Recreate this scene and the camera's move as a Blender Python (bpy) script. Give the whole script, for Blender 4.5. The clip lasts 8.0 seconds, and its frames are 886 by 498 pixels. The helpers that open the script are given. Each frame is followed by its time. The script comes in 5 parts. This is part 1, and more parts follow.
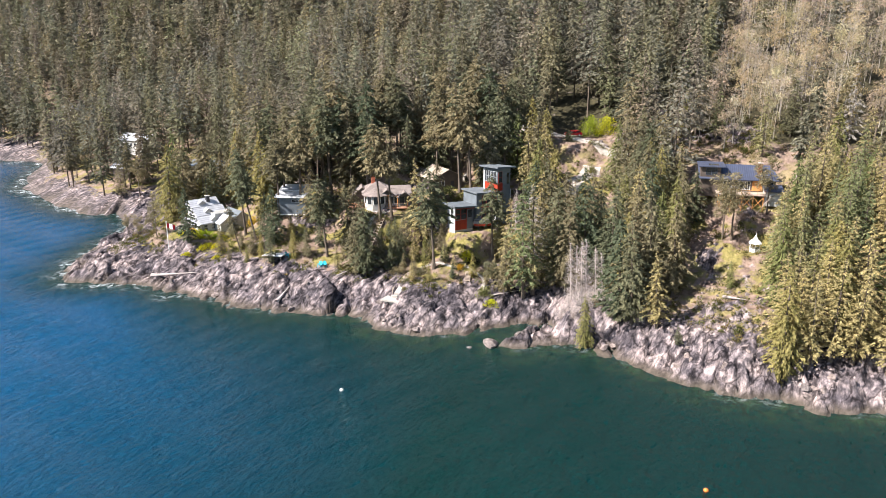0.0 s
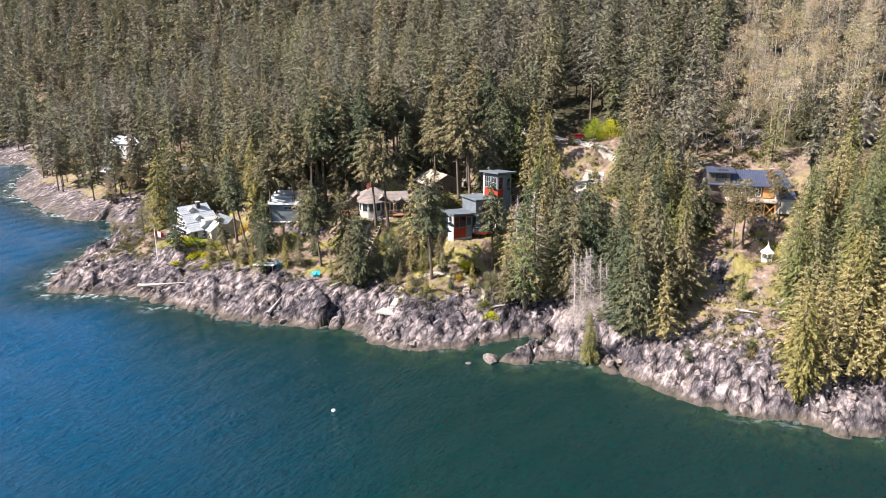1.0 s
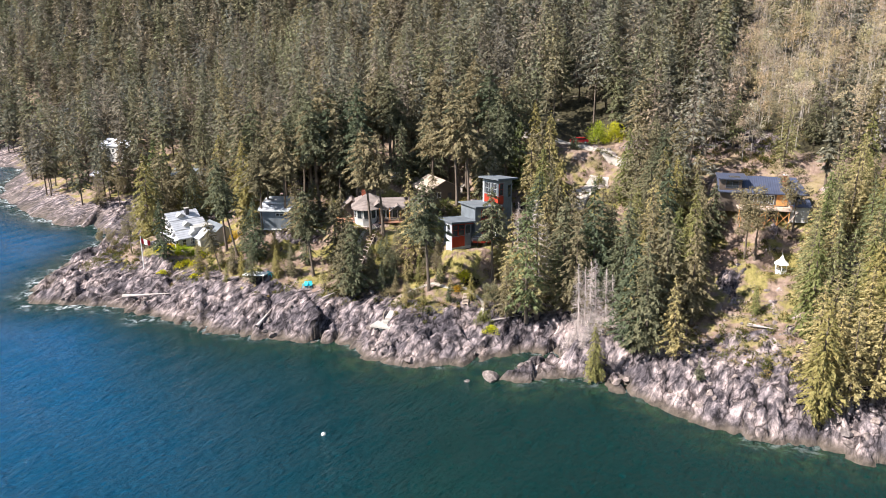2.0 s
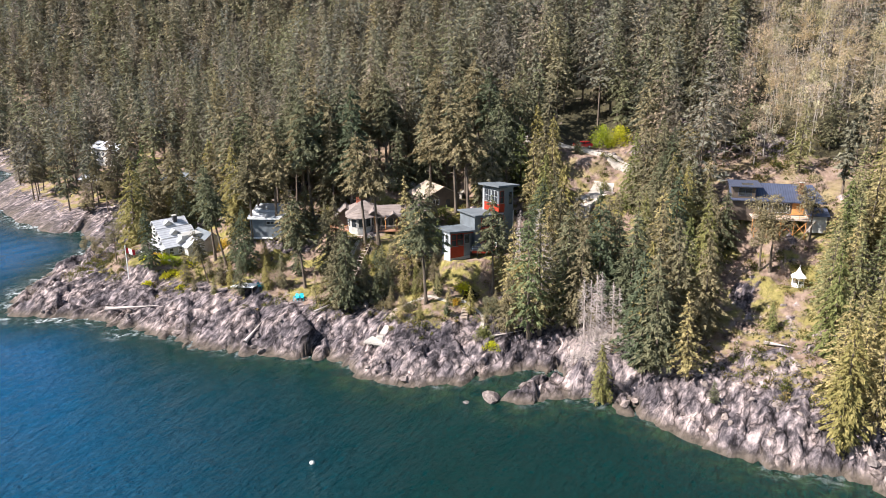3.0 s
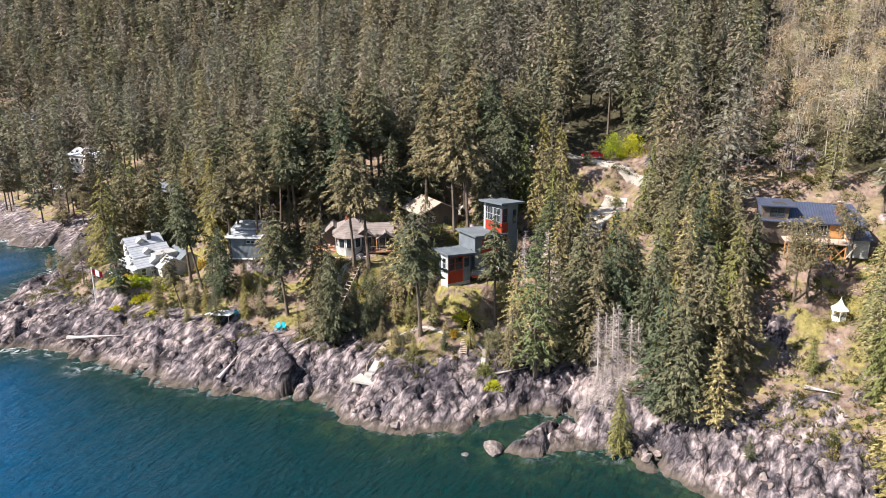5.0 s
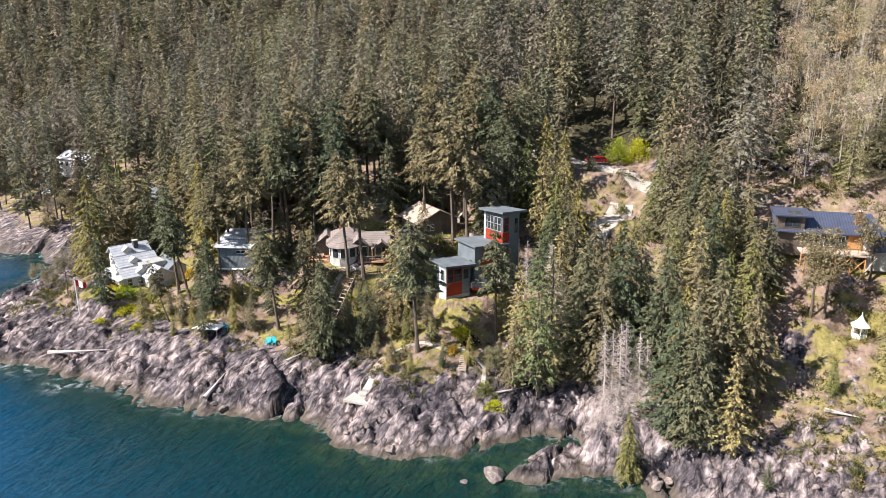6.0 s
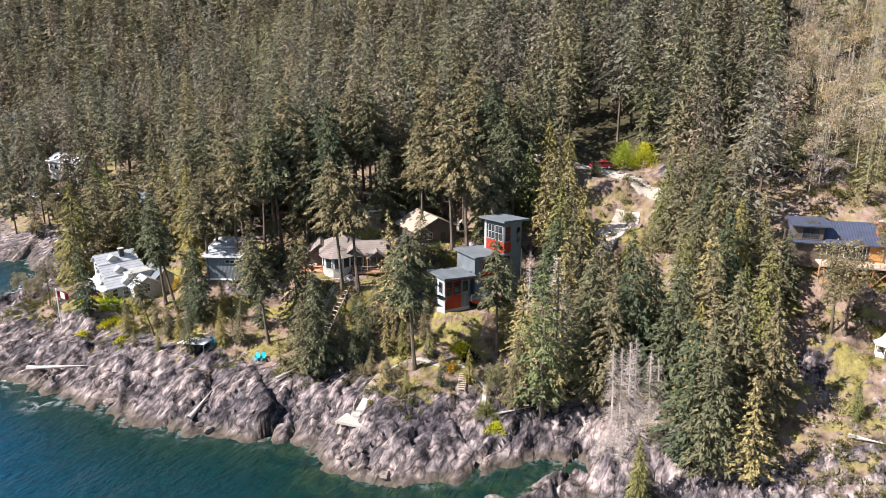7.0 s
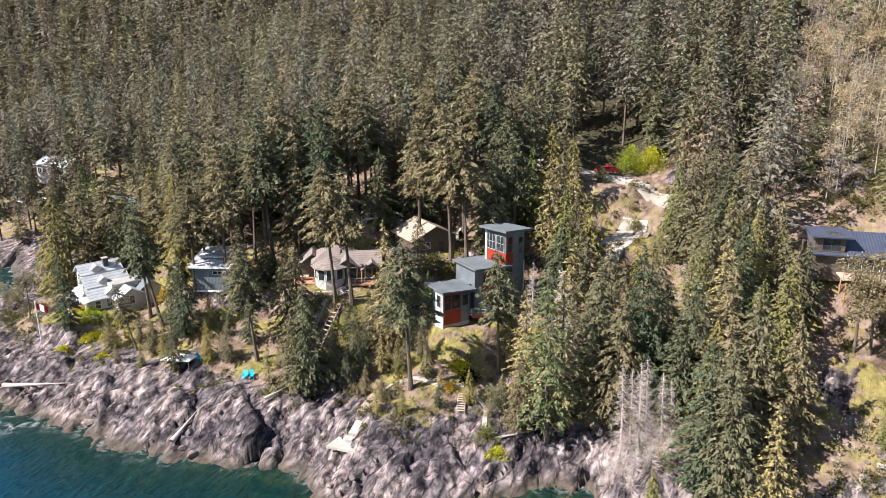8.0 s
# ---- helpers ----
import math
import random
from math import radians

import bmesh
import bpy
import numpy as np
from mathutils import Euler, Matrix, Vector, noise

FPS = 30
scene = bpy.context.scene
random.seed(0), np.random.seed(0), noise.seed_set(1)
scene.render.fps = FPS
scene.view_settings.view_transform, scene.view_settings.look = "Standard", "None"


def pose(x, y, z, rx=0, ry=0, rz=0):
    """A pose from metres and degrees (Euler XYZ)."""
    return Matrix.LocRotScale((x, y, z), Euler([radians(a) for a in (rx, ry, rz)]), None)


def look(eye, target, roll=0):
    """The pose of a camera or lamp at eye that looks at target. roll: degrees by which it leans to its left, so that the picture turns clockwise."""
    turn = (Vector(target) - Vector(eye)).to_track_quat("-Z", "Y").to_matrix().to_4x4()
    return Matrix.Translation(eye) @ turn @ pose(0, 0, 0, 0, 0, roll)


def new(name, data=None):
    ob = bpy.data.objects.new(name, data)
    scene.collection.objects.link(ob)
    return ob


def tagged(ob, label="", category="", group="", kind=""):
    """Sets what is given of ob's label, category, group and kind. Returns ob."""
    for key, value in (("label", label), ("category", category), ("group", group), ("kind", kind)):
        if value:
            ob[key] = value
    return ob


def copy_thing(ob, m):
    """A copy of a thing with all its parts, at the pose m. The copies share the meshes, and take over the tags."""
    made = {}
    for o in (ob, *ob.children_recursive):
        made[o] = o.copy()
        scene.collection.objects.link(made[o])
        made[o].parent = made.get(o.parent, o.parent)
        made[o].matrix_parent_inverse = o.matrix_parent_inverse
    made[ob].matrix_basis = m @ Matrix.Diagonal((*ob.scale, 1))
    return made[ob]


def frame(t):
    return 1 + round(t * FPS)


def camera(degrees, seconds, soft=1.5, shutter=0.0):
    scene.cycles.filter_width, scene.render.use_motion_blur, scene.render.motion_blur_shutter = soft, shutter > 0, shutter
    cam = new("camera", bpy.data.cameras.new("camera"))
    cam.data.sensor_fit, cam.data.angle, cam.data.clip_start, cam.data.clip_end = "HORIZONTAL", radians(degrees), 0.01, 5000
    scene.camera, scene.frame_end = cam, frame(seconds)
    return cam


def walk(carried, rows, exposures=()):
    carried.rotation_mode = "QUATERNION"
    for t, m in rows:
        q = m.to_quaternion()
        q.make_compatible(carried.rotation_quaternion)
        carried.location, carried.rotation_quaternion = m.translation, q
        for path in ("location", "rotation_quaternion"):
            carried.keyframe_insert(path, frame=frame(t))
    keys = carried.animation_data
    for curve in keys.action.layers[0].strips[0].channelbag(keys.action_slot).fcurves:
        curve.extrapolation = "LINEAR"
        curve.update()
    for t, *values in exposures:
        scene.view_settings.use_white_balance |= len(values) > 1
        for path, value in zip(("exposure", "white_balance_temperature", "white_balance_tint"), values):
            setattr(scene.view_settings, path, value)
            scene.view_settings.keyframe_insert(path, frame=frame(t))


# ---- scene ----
cam = camera(62.1, 8.0, soft=0.55)
METRES, EYE, TILT, LEAN, TURN = 55.0, 56.3, -16.6, 0.0, 0.0
ROWS = [
    (0.0, 0.0, 0.0, 0.0, 0.0, -0.0, 0.0),
    (0.5, 0.0033, 0.0547, 0.0167, 0.0, 0.0, -0.0),
    (1.0, 0.0067, 0.1148, 0.0347, -0.01, 0.01, 0.08),
    (1.5, 0.0105, 0.1765, 0.0525, -0.02, 0.01, 0.04),
    (3.0, 0.0228, 0.368, 0.1077, 0.0, 0.01, 0.07),
    (3.5, 0.0258, 0.4357, 0.1284, 0.01, 0.03, 0.05),
    (4.0, 0.0283, 0.5, 0.1473, -0.0, 0.04, 0.03),
    (4.5, 0.0299, 0.5634, 0.1671, -0.02, 0.02, 0.02),
    (6.0, 0.0377, 0.7309, 0.2205, -0.02, -0.01, 0.02),
    (6.5, 0.04, 0.7852, 0.2366, -0.02, -0.02, -0.01),
    (7.0, 0.042, 0.8421, 0.2526, -0.03, -0.02, -0.01),
    (7.5, 0.0444, 0.8997, 0.2686, -0.03, -0.03, 0.0),
    (8.0, 0.0469, 0.9572, 0.2851, -0.03, -0.03, 0.01),
]
walk(cam, [(t, pose(0, 0, EYE, TILT, LEAN, TURN) @ pose(METRES * x, METRES * y, METRES * z, 90 + pitch, roll, yaw)) for t, x, y, z, yaw, pitch, roll in ROWS],
     exposures=[(0.0, 1.48), (1.5, 1.43), (4.0, 1.35), (6.0, 1.31), (8.0, 1.3)])

# ---- sky, sun and exposure ----
SUN_AZ, SUN_EL = radians(199), radians(44)          # towards the sun: angle from +x, height
to_sun = Vector((math.cos(SUN_EL) * math.cos(SUN_AZ), math.cos(SUN_EL) * math.sin(SUN_AZ), math.sin(SUN_EL)))
world = bpy.data.worlds.new("world")
scene.world = world
world.use_nodes = True
wn = world.node_tree.nodes
sky = wn.new("ShaderNodeTexSky")
sky.sky_type, sky.sun_disc = "NISHITA", False
sky.sun_elevation, sky.sun_rotation = SUN_EL, math.pi / 2 - SUN_AZ
sky.air_density, sky.dust_density = 1.0, 0.6
wn["Background"].inputs[1].default_value = 0.075
world.node_tree.links.new(sky.outputs[0], wn["Background"].inputs[0])
sun = new("sun", bpy.data.lights.new("sun", "SUN"))
sun.data.energy, sun.data.angle, sun.data.color = 5.0, radians(0.6), (1.0, 0.95, 0.93)
sun.matrix_world = look(to_sun * 500, (0, 0, 0))


# ---- materials ----
def material(name, rough=0.8, metal=0.0, spec=0.3):
    m = bpy.data.materials.new(name)
    m.use_nodes = True
    b = m.node_tree.nodes["Principled BSDF"]
    b.inputs["Roughness"].default_value, b.inputs["Metallic"].default_value = rough, metal
    b.inputs["Specular IOR Level"].default_value = spec
    return m, m.node_tree.nodes, m.node_tree.links, b


def ramp(nodes, links, source, stops, ease=False):
    r = nodes.new("ShaderNodeValToRGB")
    e = r.color_ramp.elements
    while len(e) < len(stops):
        e.new(0.5)
    for k, (p, c) in enumerate(stops):
        e[k].position, e[k].color = p, (*c, 1) if len(c) == 3 else c
    links.new(source, r.inputs[0])
    return r.outputs[0]


def noise_node(nodes, links, scale, detail=4, rough=0.55, warp=0.0, stretch=None):
    n = nodes.new("ShaderNodeTexNoise")
    n.inputs["Scale"].default_value, n.inputs["Detail"].default_value = scale, detail
    n.inputs["Roughness"].default_value, n.inputs["Distortion"].default_value = rough, warp
    g = nodes.new("ShaderNodeNewGeometry")
    if stretch:
        mp = nodes.new("ShaderNodeMapping")
        mp.vector_type = "TEXTURE"
        mp.inputs["Scale"].default_value, mp.inputs["Rotation"].default_value = [1 / s for s in stretch[0]], stretch[1]
        links.new(g.outputs["Position"], mp.inputs[0])
        links.new(mp.outputs[0], n.inputs["Vector"])
    else:
        links.new(g.outputs["Position"], n.inputs["Vector"])
    return n.outputs[0]


def mix(nodes, links, fac, a, b, mode="MIX"):
    m = nodes.new("ShaderNodeMix")
    m.data_type, m.blend_type = "RGBA", mode
    for sock, v in ((m.inputs[0], fac), (m.inputs[6], a), (m.inputs[7], b)):
        if isinstance(v, (int, float)):
            sock.default_value = v
        elif isinstance(v, tuple):
            sock.default_value = (*v, 1)
        else:
            links.new(v, sock)
    return m.outputs[2]


def bump(nodes, links, height, bsdf, strength, distance, chain=None):
    b = nodes.new("ShaderNodeBump")
    b.inputs["Strength"].default_value, b.inputs["Distance"].default_value = strength, distance
    links.new(height, b.inputs["Height"])
    if chain:
        links.new(chain, b.inputs["Normal"])
    links.new(b.outputs[0], bsdf.inputs["Normal"])
    return b.outputs[0]


def plain(name, color, rough=0.7, metal=0.0, spread=0.25, scale=3.0, relief=0.0, spec=0.3, stretch=None):
    """A surface of one colour with grain and larger stains."""
    m, n, l, b = material(name, rough, metal, spec)
    dark = tuple(c * (1 - spread) for c in color)
    light = tuple(min(1, c * (1 + spread * 0.7)) for c in color)
    big = ramp(n, l, noise_node(n, l, scale * 0.3, 3), [(0.3, dark), (0.7, light)])
    fine = ramp(n, l, noise_node(n, l, scale * 4, 3, stretch=stretch), [(0.25, (0.75,) * 3), (0.75, (1.1,) * 3)])
    l.new(mix(n, l, 1.0, big, fine, "MULTIPLY"), b.inputs["Base Color"])
    if relief:
        bump(n, l, noise_node(n, l, scale * 5, 3), b, 0.5, relief)
    return m


def leafy(name, stops, tint=True):
    """Foliage: colour by clump, and by the tree's own tint."""
    m, n, l, b = material(name, 0.75, 0, 0.15)
    g = n.new("ShaderNodeNewGeometry")
    col = ramp(n, l, g.outputs["Random Per Island"], stops)
    if tint:
        a = n.new("ShaderNodeAttribute")
        a.attribute_name = "tint"
        col = mix(n, l, 1.0, col, a.outputs["Color"], "MULTIPLY")
    else:
        o = n.new("ShaderNodeObjectInfo")
        t = ramp(n, l, o.outputs["Random"], [(0.0, (0.5, 0.66, 0.58)), (0.3, (0.8, 0.88, 0.76)), (0.6, (1.1, 1.02, 0.9)), (1.0, (1.4, 1.26, 1.05))])
        col = mix(n, l, 1.0, col, t, "MULTIPLY")
    needles = ramp(n, l, noise_node(n, l, 4.5, 3, 0.7), [(0.32, (0.72, 0.74, 0.76)), (0.5, (1.0, 1.0, 1.0)), (0.68, (1.2, 1.18, 1.14))])
    col = mix(n, l, 1.0, col, needles, "MULTIPLY")
    l.new(col, b.inputs["Base Color"])
    tr = n.new("ShaderNodeBsdfTranslucent")
    l.new(col, tr.inputs["Color"])
    ms = n.new("ShaderNodeMixShader")
    ms.inputs[0].default_value = 0.27
    l.new(b.outputs[0], ms.inputs[1])
    l.new(tr.outputs[0], ms.inputs[2])
    l.new(ms.outputs[0], n["Material Output"].inputs[0])
    return m


FIR = [(0.0, (0.122, 0.112, 0.078)), (0.5, (0.164, 0.150, 0.095)), (0.9, (0.20, 0.18, 0.114)), (1.0, (0.245, 0.214, 0.142))]
fir_far = leafy("fir_foliage_far", FIR)
fir_near = leafy("fir_foliage", FIR, False)
olive_near = leafy("pale_olive_foliage", [(0.0, (0.19, 0.172, 0.09)), (0.4, (0.255, 0.23, 0.118)), (0.8, (0.32, 0.283, 0.148)), (1.0, (0.39, 0.34, 0.195))], False)
cedar_green = leafy("cedar_foliage", [(0.0, (0.16, 0.153, 0.06)), (0.5, (0.205, 0.19, 0.076)), (1.0, (0.26, 0.23, 0.1))], False)
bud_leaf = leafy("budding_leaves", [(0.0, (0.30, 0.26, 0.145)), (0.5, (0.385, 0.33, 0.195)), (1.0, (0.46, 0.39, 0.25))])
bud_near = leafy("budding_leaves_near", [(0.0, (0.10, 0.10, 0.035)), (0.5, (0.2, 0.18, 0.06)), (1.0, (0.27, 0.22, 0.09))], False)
shrub_leaf = leafy("shrub_leaves", [(0.0, (0.05, 0.065, 0.015)), (0.5, (0.11, 0.12, 0.03)), (1.0, (0.2, 0.17, 0.06))])
lime_leaf = leafy("lime_green_leaves", [(0.0, (0.22, 0.24, 0.012)), (0.5, (0.42, 0.43, 0.025)), (1.0, (0.6, 0.56, 0.05))], False)
amber_leaf = leafy("amber_leaves", [(0.0, (0.28, 0.18, 0.02)), (0.5, (0.45, 0.30, 0.04)), (1.0, (0.55, 0.42, 0.1))], False)
bark = plain("bark", (0.13, 0.10, 0.075), 0.9, 0, 0.35, 2.0, 0.03, stretch=((1, 1, 0.2), (0, 0, 0)))
grey_bark = plain("weathered_grey_wood", (0.44, 0.37, 0.335), 0.85, 0, 0.2, 2.0)
pale_bark = plain("pale_alder_bark", (0.36, 0.315, 0.27), 0.85, 0, 0.25, 1.5)


def ground_material():
    m, n, l, b = material("rock_soil_and_grass", 0.9, 0, 0.2)
    a = n.new("ShaderNodeAttribute")
    a.attribute_name = "cover"
    sep = n.new("ShaderNodeSeparateColor")
    l.new(a.outputs["Color"], sep.inputs[0])
    strata = ((0.6, 1.1, 1.0), (0, radians(-25), radians(56)))
    grain = noise_node(n, l, 0.9, 9, 0.66, 0.3, strata)
    rock = ramp(n, l, grain, [(0.35, (0.028, 0.025, 0.028)), (0.44, (0.095, 0.083, 0.086)), (0.54, (0.235, 0.203, 0.2)), (0.67, (0.52, 0.445, 0.425))])
    big = ramp(n, l, noise_node(n, l, 0.16, 6, 0.65), [(0.40, (0.34, 0.33, 0.36)), (0.48, (0.75, 0.71, 0.72)), (0.6, (1.2, 1.1, 1.03))])
    rock = mix(n, l, 1.0, rock, big, "MULTIPLY")
    # thin dark cracks that follow the strata
    vo = n.new("ShaderNodeTexVoronoi")
    vo.feature = "DISTANCE_TO_EDGE"
    vo.inputs["Scale"].default_value = 0.55
    mp = n.new("ShaderNodeMapping")
    mp.vector_type = "TEXTURE"
    mp.inputs["Scale"].default_value, mp.inputs["Rotation"].default_value = (3.4, 1.0, 1.5), (0, radians(-25), radians(56))
    geo = n.new("ShaderNodeNewGeometry")
    wob = n.new("ShaderNodeVectorMath")
    wob.operation = "ADD"
    nz = n.new("ShaderNodeTexNoise")
    nz.inputs["Scale"].default_value, nz.inputs["Detail"].default_value = 0.45, 6
    l.new(geo.outputs["Position"], nz.inputs["Vector"])
    l.new(geo.outputs["Position"], wob.inputs[0])
    far = n.new("ShaderNodeVectorMath")
    far.operation = "SCALE"
    far.inputs["Scale"].default_value = 2.6
    l.new(nz.outputs["Color"], far.inputs[0])
    l.new(far.outputs[0], wob.inputs[1])
    l.new(wob.outputs[0], mp.inputs[0])
    l.new(mp.outputs[0], vo.inputs["Vector"])
    crack = ramp(n, l, vo.outputs["Distance"], [(0.0, (0.12, 0.11, 0.11)), (0.03, (0.5, 0.48, 0.48)), (0.1, (1, 1, 1))])
    rock = mix(n, l, ramp(n, l, noise_node(n, l, 0.3, 3), [(0.3, (0.15,) * 3), (0.5, (1, 1, 1))]), rock, mix(n, l, 1.0, rock, crack, "MULTIPLY"))
    # dark wet band of weed at the waterline, in the rock's own channel
    wet = ramp(n, l, noise_node(n, l, 0.9, 4), [(0.35, (0.05, 0.04, 0.03)), (0.65, (0.115, 0.09, 0.07))])
    rock = mix(n, l, sep.outputs[2], rock, wet)
    duff = ramp(n, l, noise_node(n, l, 0.5, 6, 0.65), [(0.3, (0.07, 0.048, 0.036)), (0.5, (0.2, 0.138, 0.104)), (0.7, (0.30, 0.22, 0.17))])
    grass = ramp(n, l, noise_node(n, l, 0.8, 6, 0.65), [(0.3, (0.09, 0.078, 0.026)), (0.5, (0.2, 0.17, 0.052)), (0.7, (0.30, 0.235, 0.095))])
    patch = ramp(n, l, noise_node(n, l, 0.22, 5, 0.6), [(0.47, (0, 0, 0)), (0.56, (1, 1, 1))])
    pm = n.new("ShaderNodeMath")
    pm.operation = "MULTIPLY"
    l.new(patch, pm.inputs[0])
    l.new(sep.outputs[1], pm.inputs[1])
    soil = mix(n, l, pm.outputs[0], duff, grass)
    # dark needle litter inland, with the woods' shade put into its tone
    shaded_litter = ramp(n, l, noise_node(n, l, 0.7, 5, 0.65), [(0.35, (0.025, 0.022, 0.012)), (0.65, (0.07, 0.06, 0.03))])
    soil = mix(n, l, ramp(n, l, sep.outputs[1], [(0.0, (1, 1, 1)), (0.14, (0, 0, 0))]), soil, shaded_litter)
    edge = n.new("ShaderNodeMath")
    edge.operation = "ADD"
    l.new(sep.outputs[0], edge.inputs[0])
    l.new(ramp(n, l, noise_node(n, l, 0.45, 5, 0.6), [(0.3, (0, 0, 0)), (0.7, (0.7, 0.7, 0.7))]), edge.inputs[1])
    em = ramp(n, l, edge.outputs[0], [(0.62, (0, 0, 0)), (0.78, (1, 1, 1))])
    l.new(mix(n, l, em, soil, rock), b.inputs["Base Color"])
    c1 = bump(n, l, vo.outputs["Distance"], b, 0.7, 0.5)
    bump(n, l, grain, b, 1.0, 0.55, c1)
    return m


def water_material():
    m, n, l, b = material("sea_water", 0.07, 0, 0.28)
    b.inputs["IOR"].default_value = 1.33
    a = n.new("ShaderNodeAttribute")
    a.attribute_name = "shallow"
    deep = ramp(n, l, noise_node(n, l, 0.02, 3), [(0.3, (0.0005, 0.017, 0.016)), (0.7, (0.001, 0.023, 0.021))])
    bed = ramp(n, l, noise_node(n, l, 0.35, 5, 0.6), [(0.42, (0.004, 0.022, 0.018)), (0.62, (0.022, 0.045, 0.022))])
    sep = n.new("ShaderNodeSeparateColor")
    l.new(a.outputs["Color"], sep.inputs[0])
    deep = mix(n, l, sep.outputs[2], deep, (0.002, 0.055, 0.125))       # sky reflection put into the colour, bluer out in the open
    col = mix(n, l, sep.outputs[0], deep, bed)
    foam_n = noise_node(n, l, 0.55, 8, 0.72, 0.8)
    add = n.new("ShaderNodeMath")
    add.operation = "MULTIPLY"
    l.new(ramp(n, l, foam_n, [(0.47, (0, 0, 0)), (0.62, (1, 1, 1))]), add.inputs[0])
    patch = mix(n, l, 1.0, sep.outputs[1], ramp(n, l, noise_node(n, l, 0.14, 3), [(0.42, (0.05,) * 3), (0.6, (1, 1, 1))]), "MULTIPLY")
    l.new(patch, add.inputs[1])
    col = mix(n, l, add.outputs[0], col, (0.75, 0.78, 0.78))
    l.new(col, b.inputs["Base Color"])
    l.new(ramp(n, l, add.outputs[0], [(0, (0.07,) * 3), (1, (0.7,) * 3)]), b.inputs["Roughness"])
    turn = (0, 0, radians(57))
    swell = noise_node(n, l, 0.6, 3, 0.55, 0.6, ((0.5, 1.0, 1), turn))
    rip = noise_node(n, l, 1.35, 5, 0.68, 0.4, ((0.45, 1.0, 1), turn))
    c = bump(n, l, swell, b, 1.0, 0.7)
    bump(n, l, ramp(n, l, rip, [(0.4, (0, 0, 0)), (0.64, (1, 1, 1))]), b, 1.0, 0.2, c)
    return m


# ---- terrain ----
SHORE = [(1500, 20), (300, 62), (140, 82), (90, 93), (67, 99.7), (54.4, 103.2), (48.7, 104.3), (44, 106.6), (40.7, 111.5), (35.7, 115.8), (31, 121),
         (26.5, 124), (21, 126), (15.2, 124.5), (10.6, 126), (14.3, 131), (18, 135.5), (13, 134.6), (7.3, 133), (-1.5, 129.6), (-7, 131.3), (-13.3, 134.6),
         (-16.7, 140), (-22.5, 140.6), (-28.7, 143), (-35.6, 142.2), (-41, 145.4), (-45.2, 145.4), (-49.5, 149.8), (-56.5, 152.3), (-62.8, 155.9)]
SHORE += [(-67.4, 159.8), (-72.5, 160.9), (-78.8, 160.5), (-87.6, 162.5), (-90.9, 168), (-93.5, 184), (-93, 202), (-92, 213), (-104, 225.7), (-114.5, 228.7),
          (-128.7, 239), (-143.6, 254.6), (-157, 266), (-166, 290), (-168.5, 306), (-177, 320), (-200, 330), (-260, 345), (-400, 420), (-1500, 800)]
PROFILE_D = [-400, -40, -12, 0, 3, 7, 14, 25, 45, 72, 100, 130, 200, 320, 500, 1500]
PROFILE_Z = [-40, -14, -5, 0, 2.0, 4.2, 6.3, 10.3, 19, 28, 36, 43, 64, 108, 165, 260]
# levelled building plots and drives: x, y, radius, height
PLOTS = [(-61, 186, 10, 6.9), (-36.5, 177, 5, 12.0), (-14, 173, 8, 15.2), (0, 182, 9, 18.4), (65, 158.5, 7.5, 23.0), (61.4, 139, 3, 14.3), (-118, 286, 9, 12.5), (-75, 237, 8, 11.3), (-184, 378, 9, 15.5), (6.8, 160.5, 4.6, 13.2),
         (-11, 193, 6, 21.0), (36, 200, 7, 28.0), (35, 180, 5, 21.0)]


def shore_distance(x, y):
    """Metres inland from the shoreline (negative out at sea)."""
    x, y = np.asarray(x, float), np.asarray(y, float)
    p = np.array(SHORE + [(-1500, 4000), (1500, 4000)], float)
    d2, inside = np.full(x.shape, 1e12), np.zeros(x.shape, bool)
    for k in range(len(p)):
        (ax, ay), (bx, by) = p[k], p[(k + 1) % len(p)]
        hit = ((ay > y) != (by > y)) & (x < (bx - ax) * (y - ay) / ((by - ay) or 1e-9) + ax)
        inside ^= hit
        if k < len(SHORE) - 1:
            ex, ey = bx - ax, by - ay
            u = np.clip(((x - ax) * ex + (y - ay) * ey) / (ex * ex + ey * ey), 0, 1)
            d2 = np.minimum(d2, (x - ax - u * ex) ** 2 + (y - ay - u * ey) ** 2)
    return np.where(inside, 1, -1) * np.sqrt(d2)


def height(x, y, d=None):
    """The land's height, without the small relief of the rocks."""
    x, y = np.asarray(x, float), np.asarray(y, float)
    d = shore_distance(x, y) if d is None else d
    steep = np.interp(x, [-70, -58, -38, 0, 40, 60], [0.62, 0.62, 0.9, 1.0, 1.05, 1.08])
    steep = steep + (1.15 - steep) * np.clip((d - 70) / 110, 0, 1)
    z = np.interp(d, PROFILE_D, PROFILE_Z) * np.where(d > 0, steep, 1)
    for px, py, r, h in PLOTS:
        w = np.clip(1.6 - np.hypot(x - px, y - py) / r, 0, 0.6) / 0.6
        w = w * w * (3 - 2 * w)
        z = z * (1 - w) + h * w
    return z


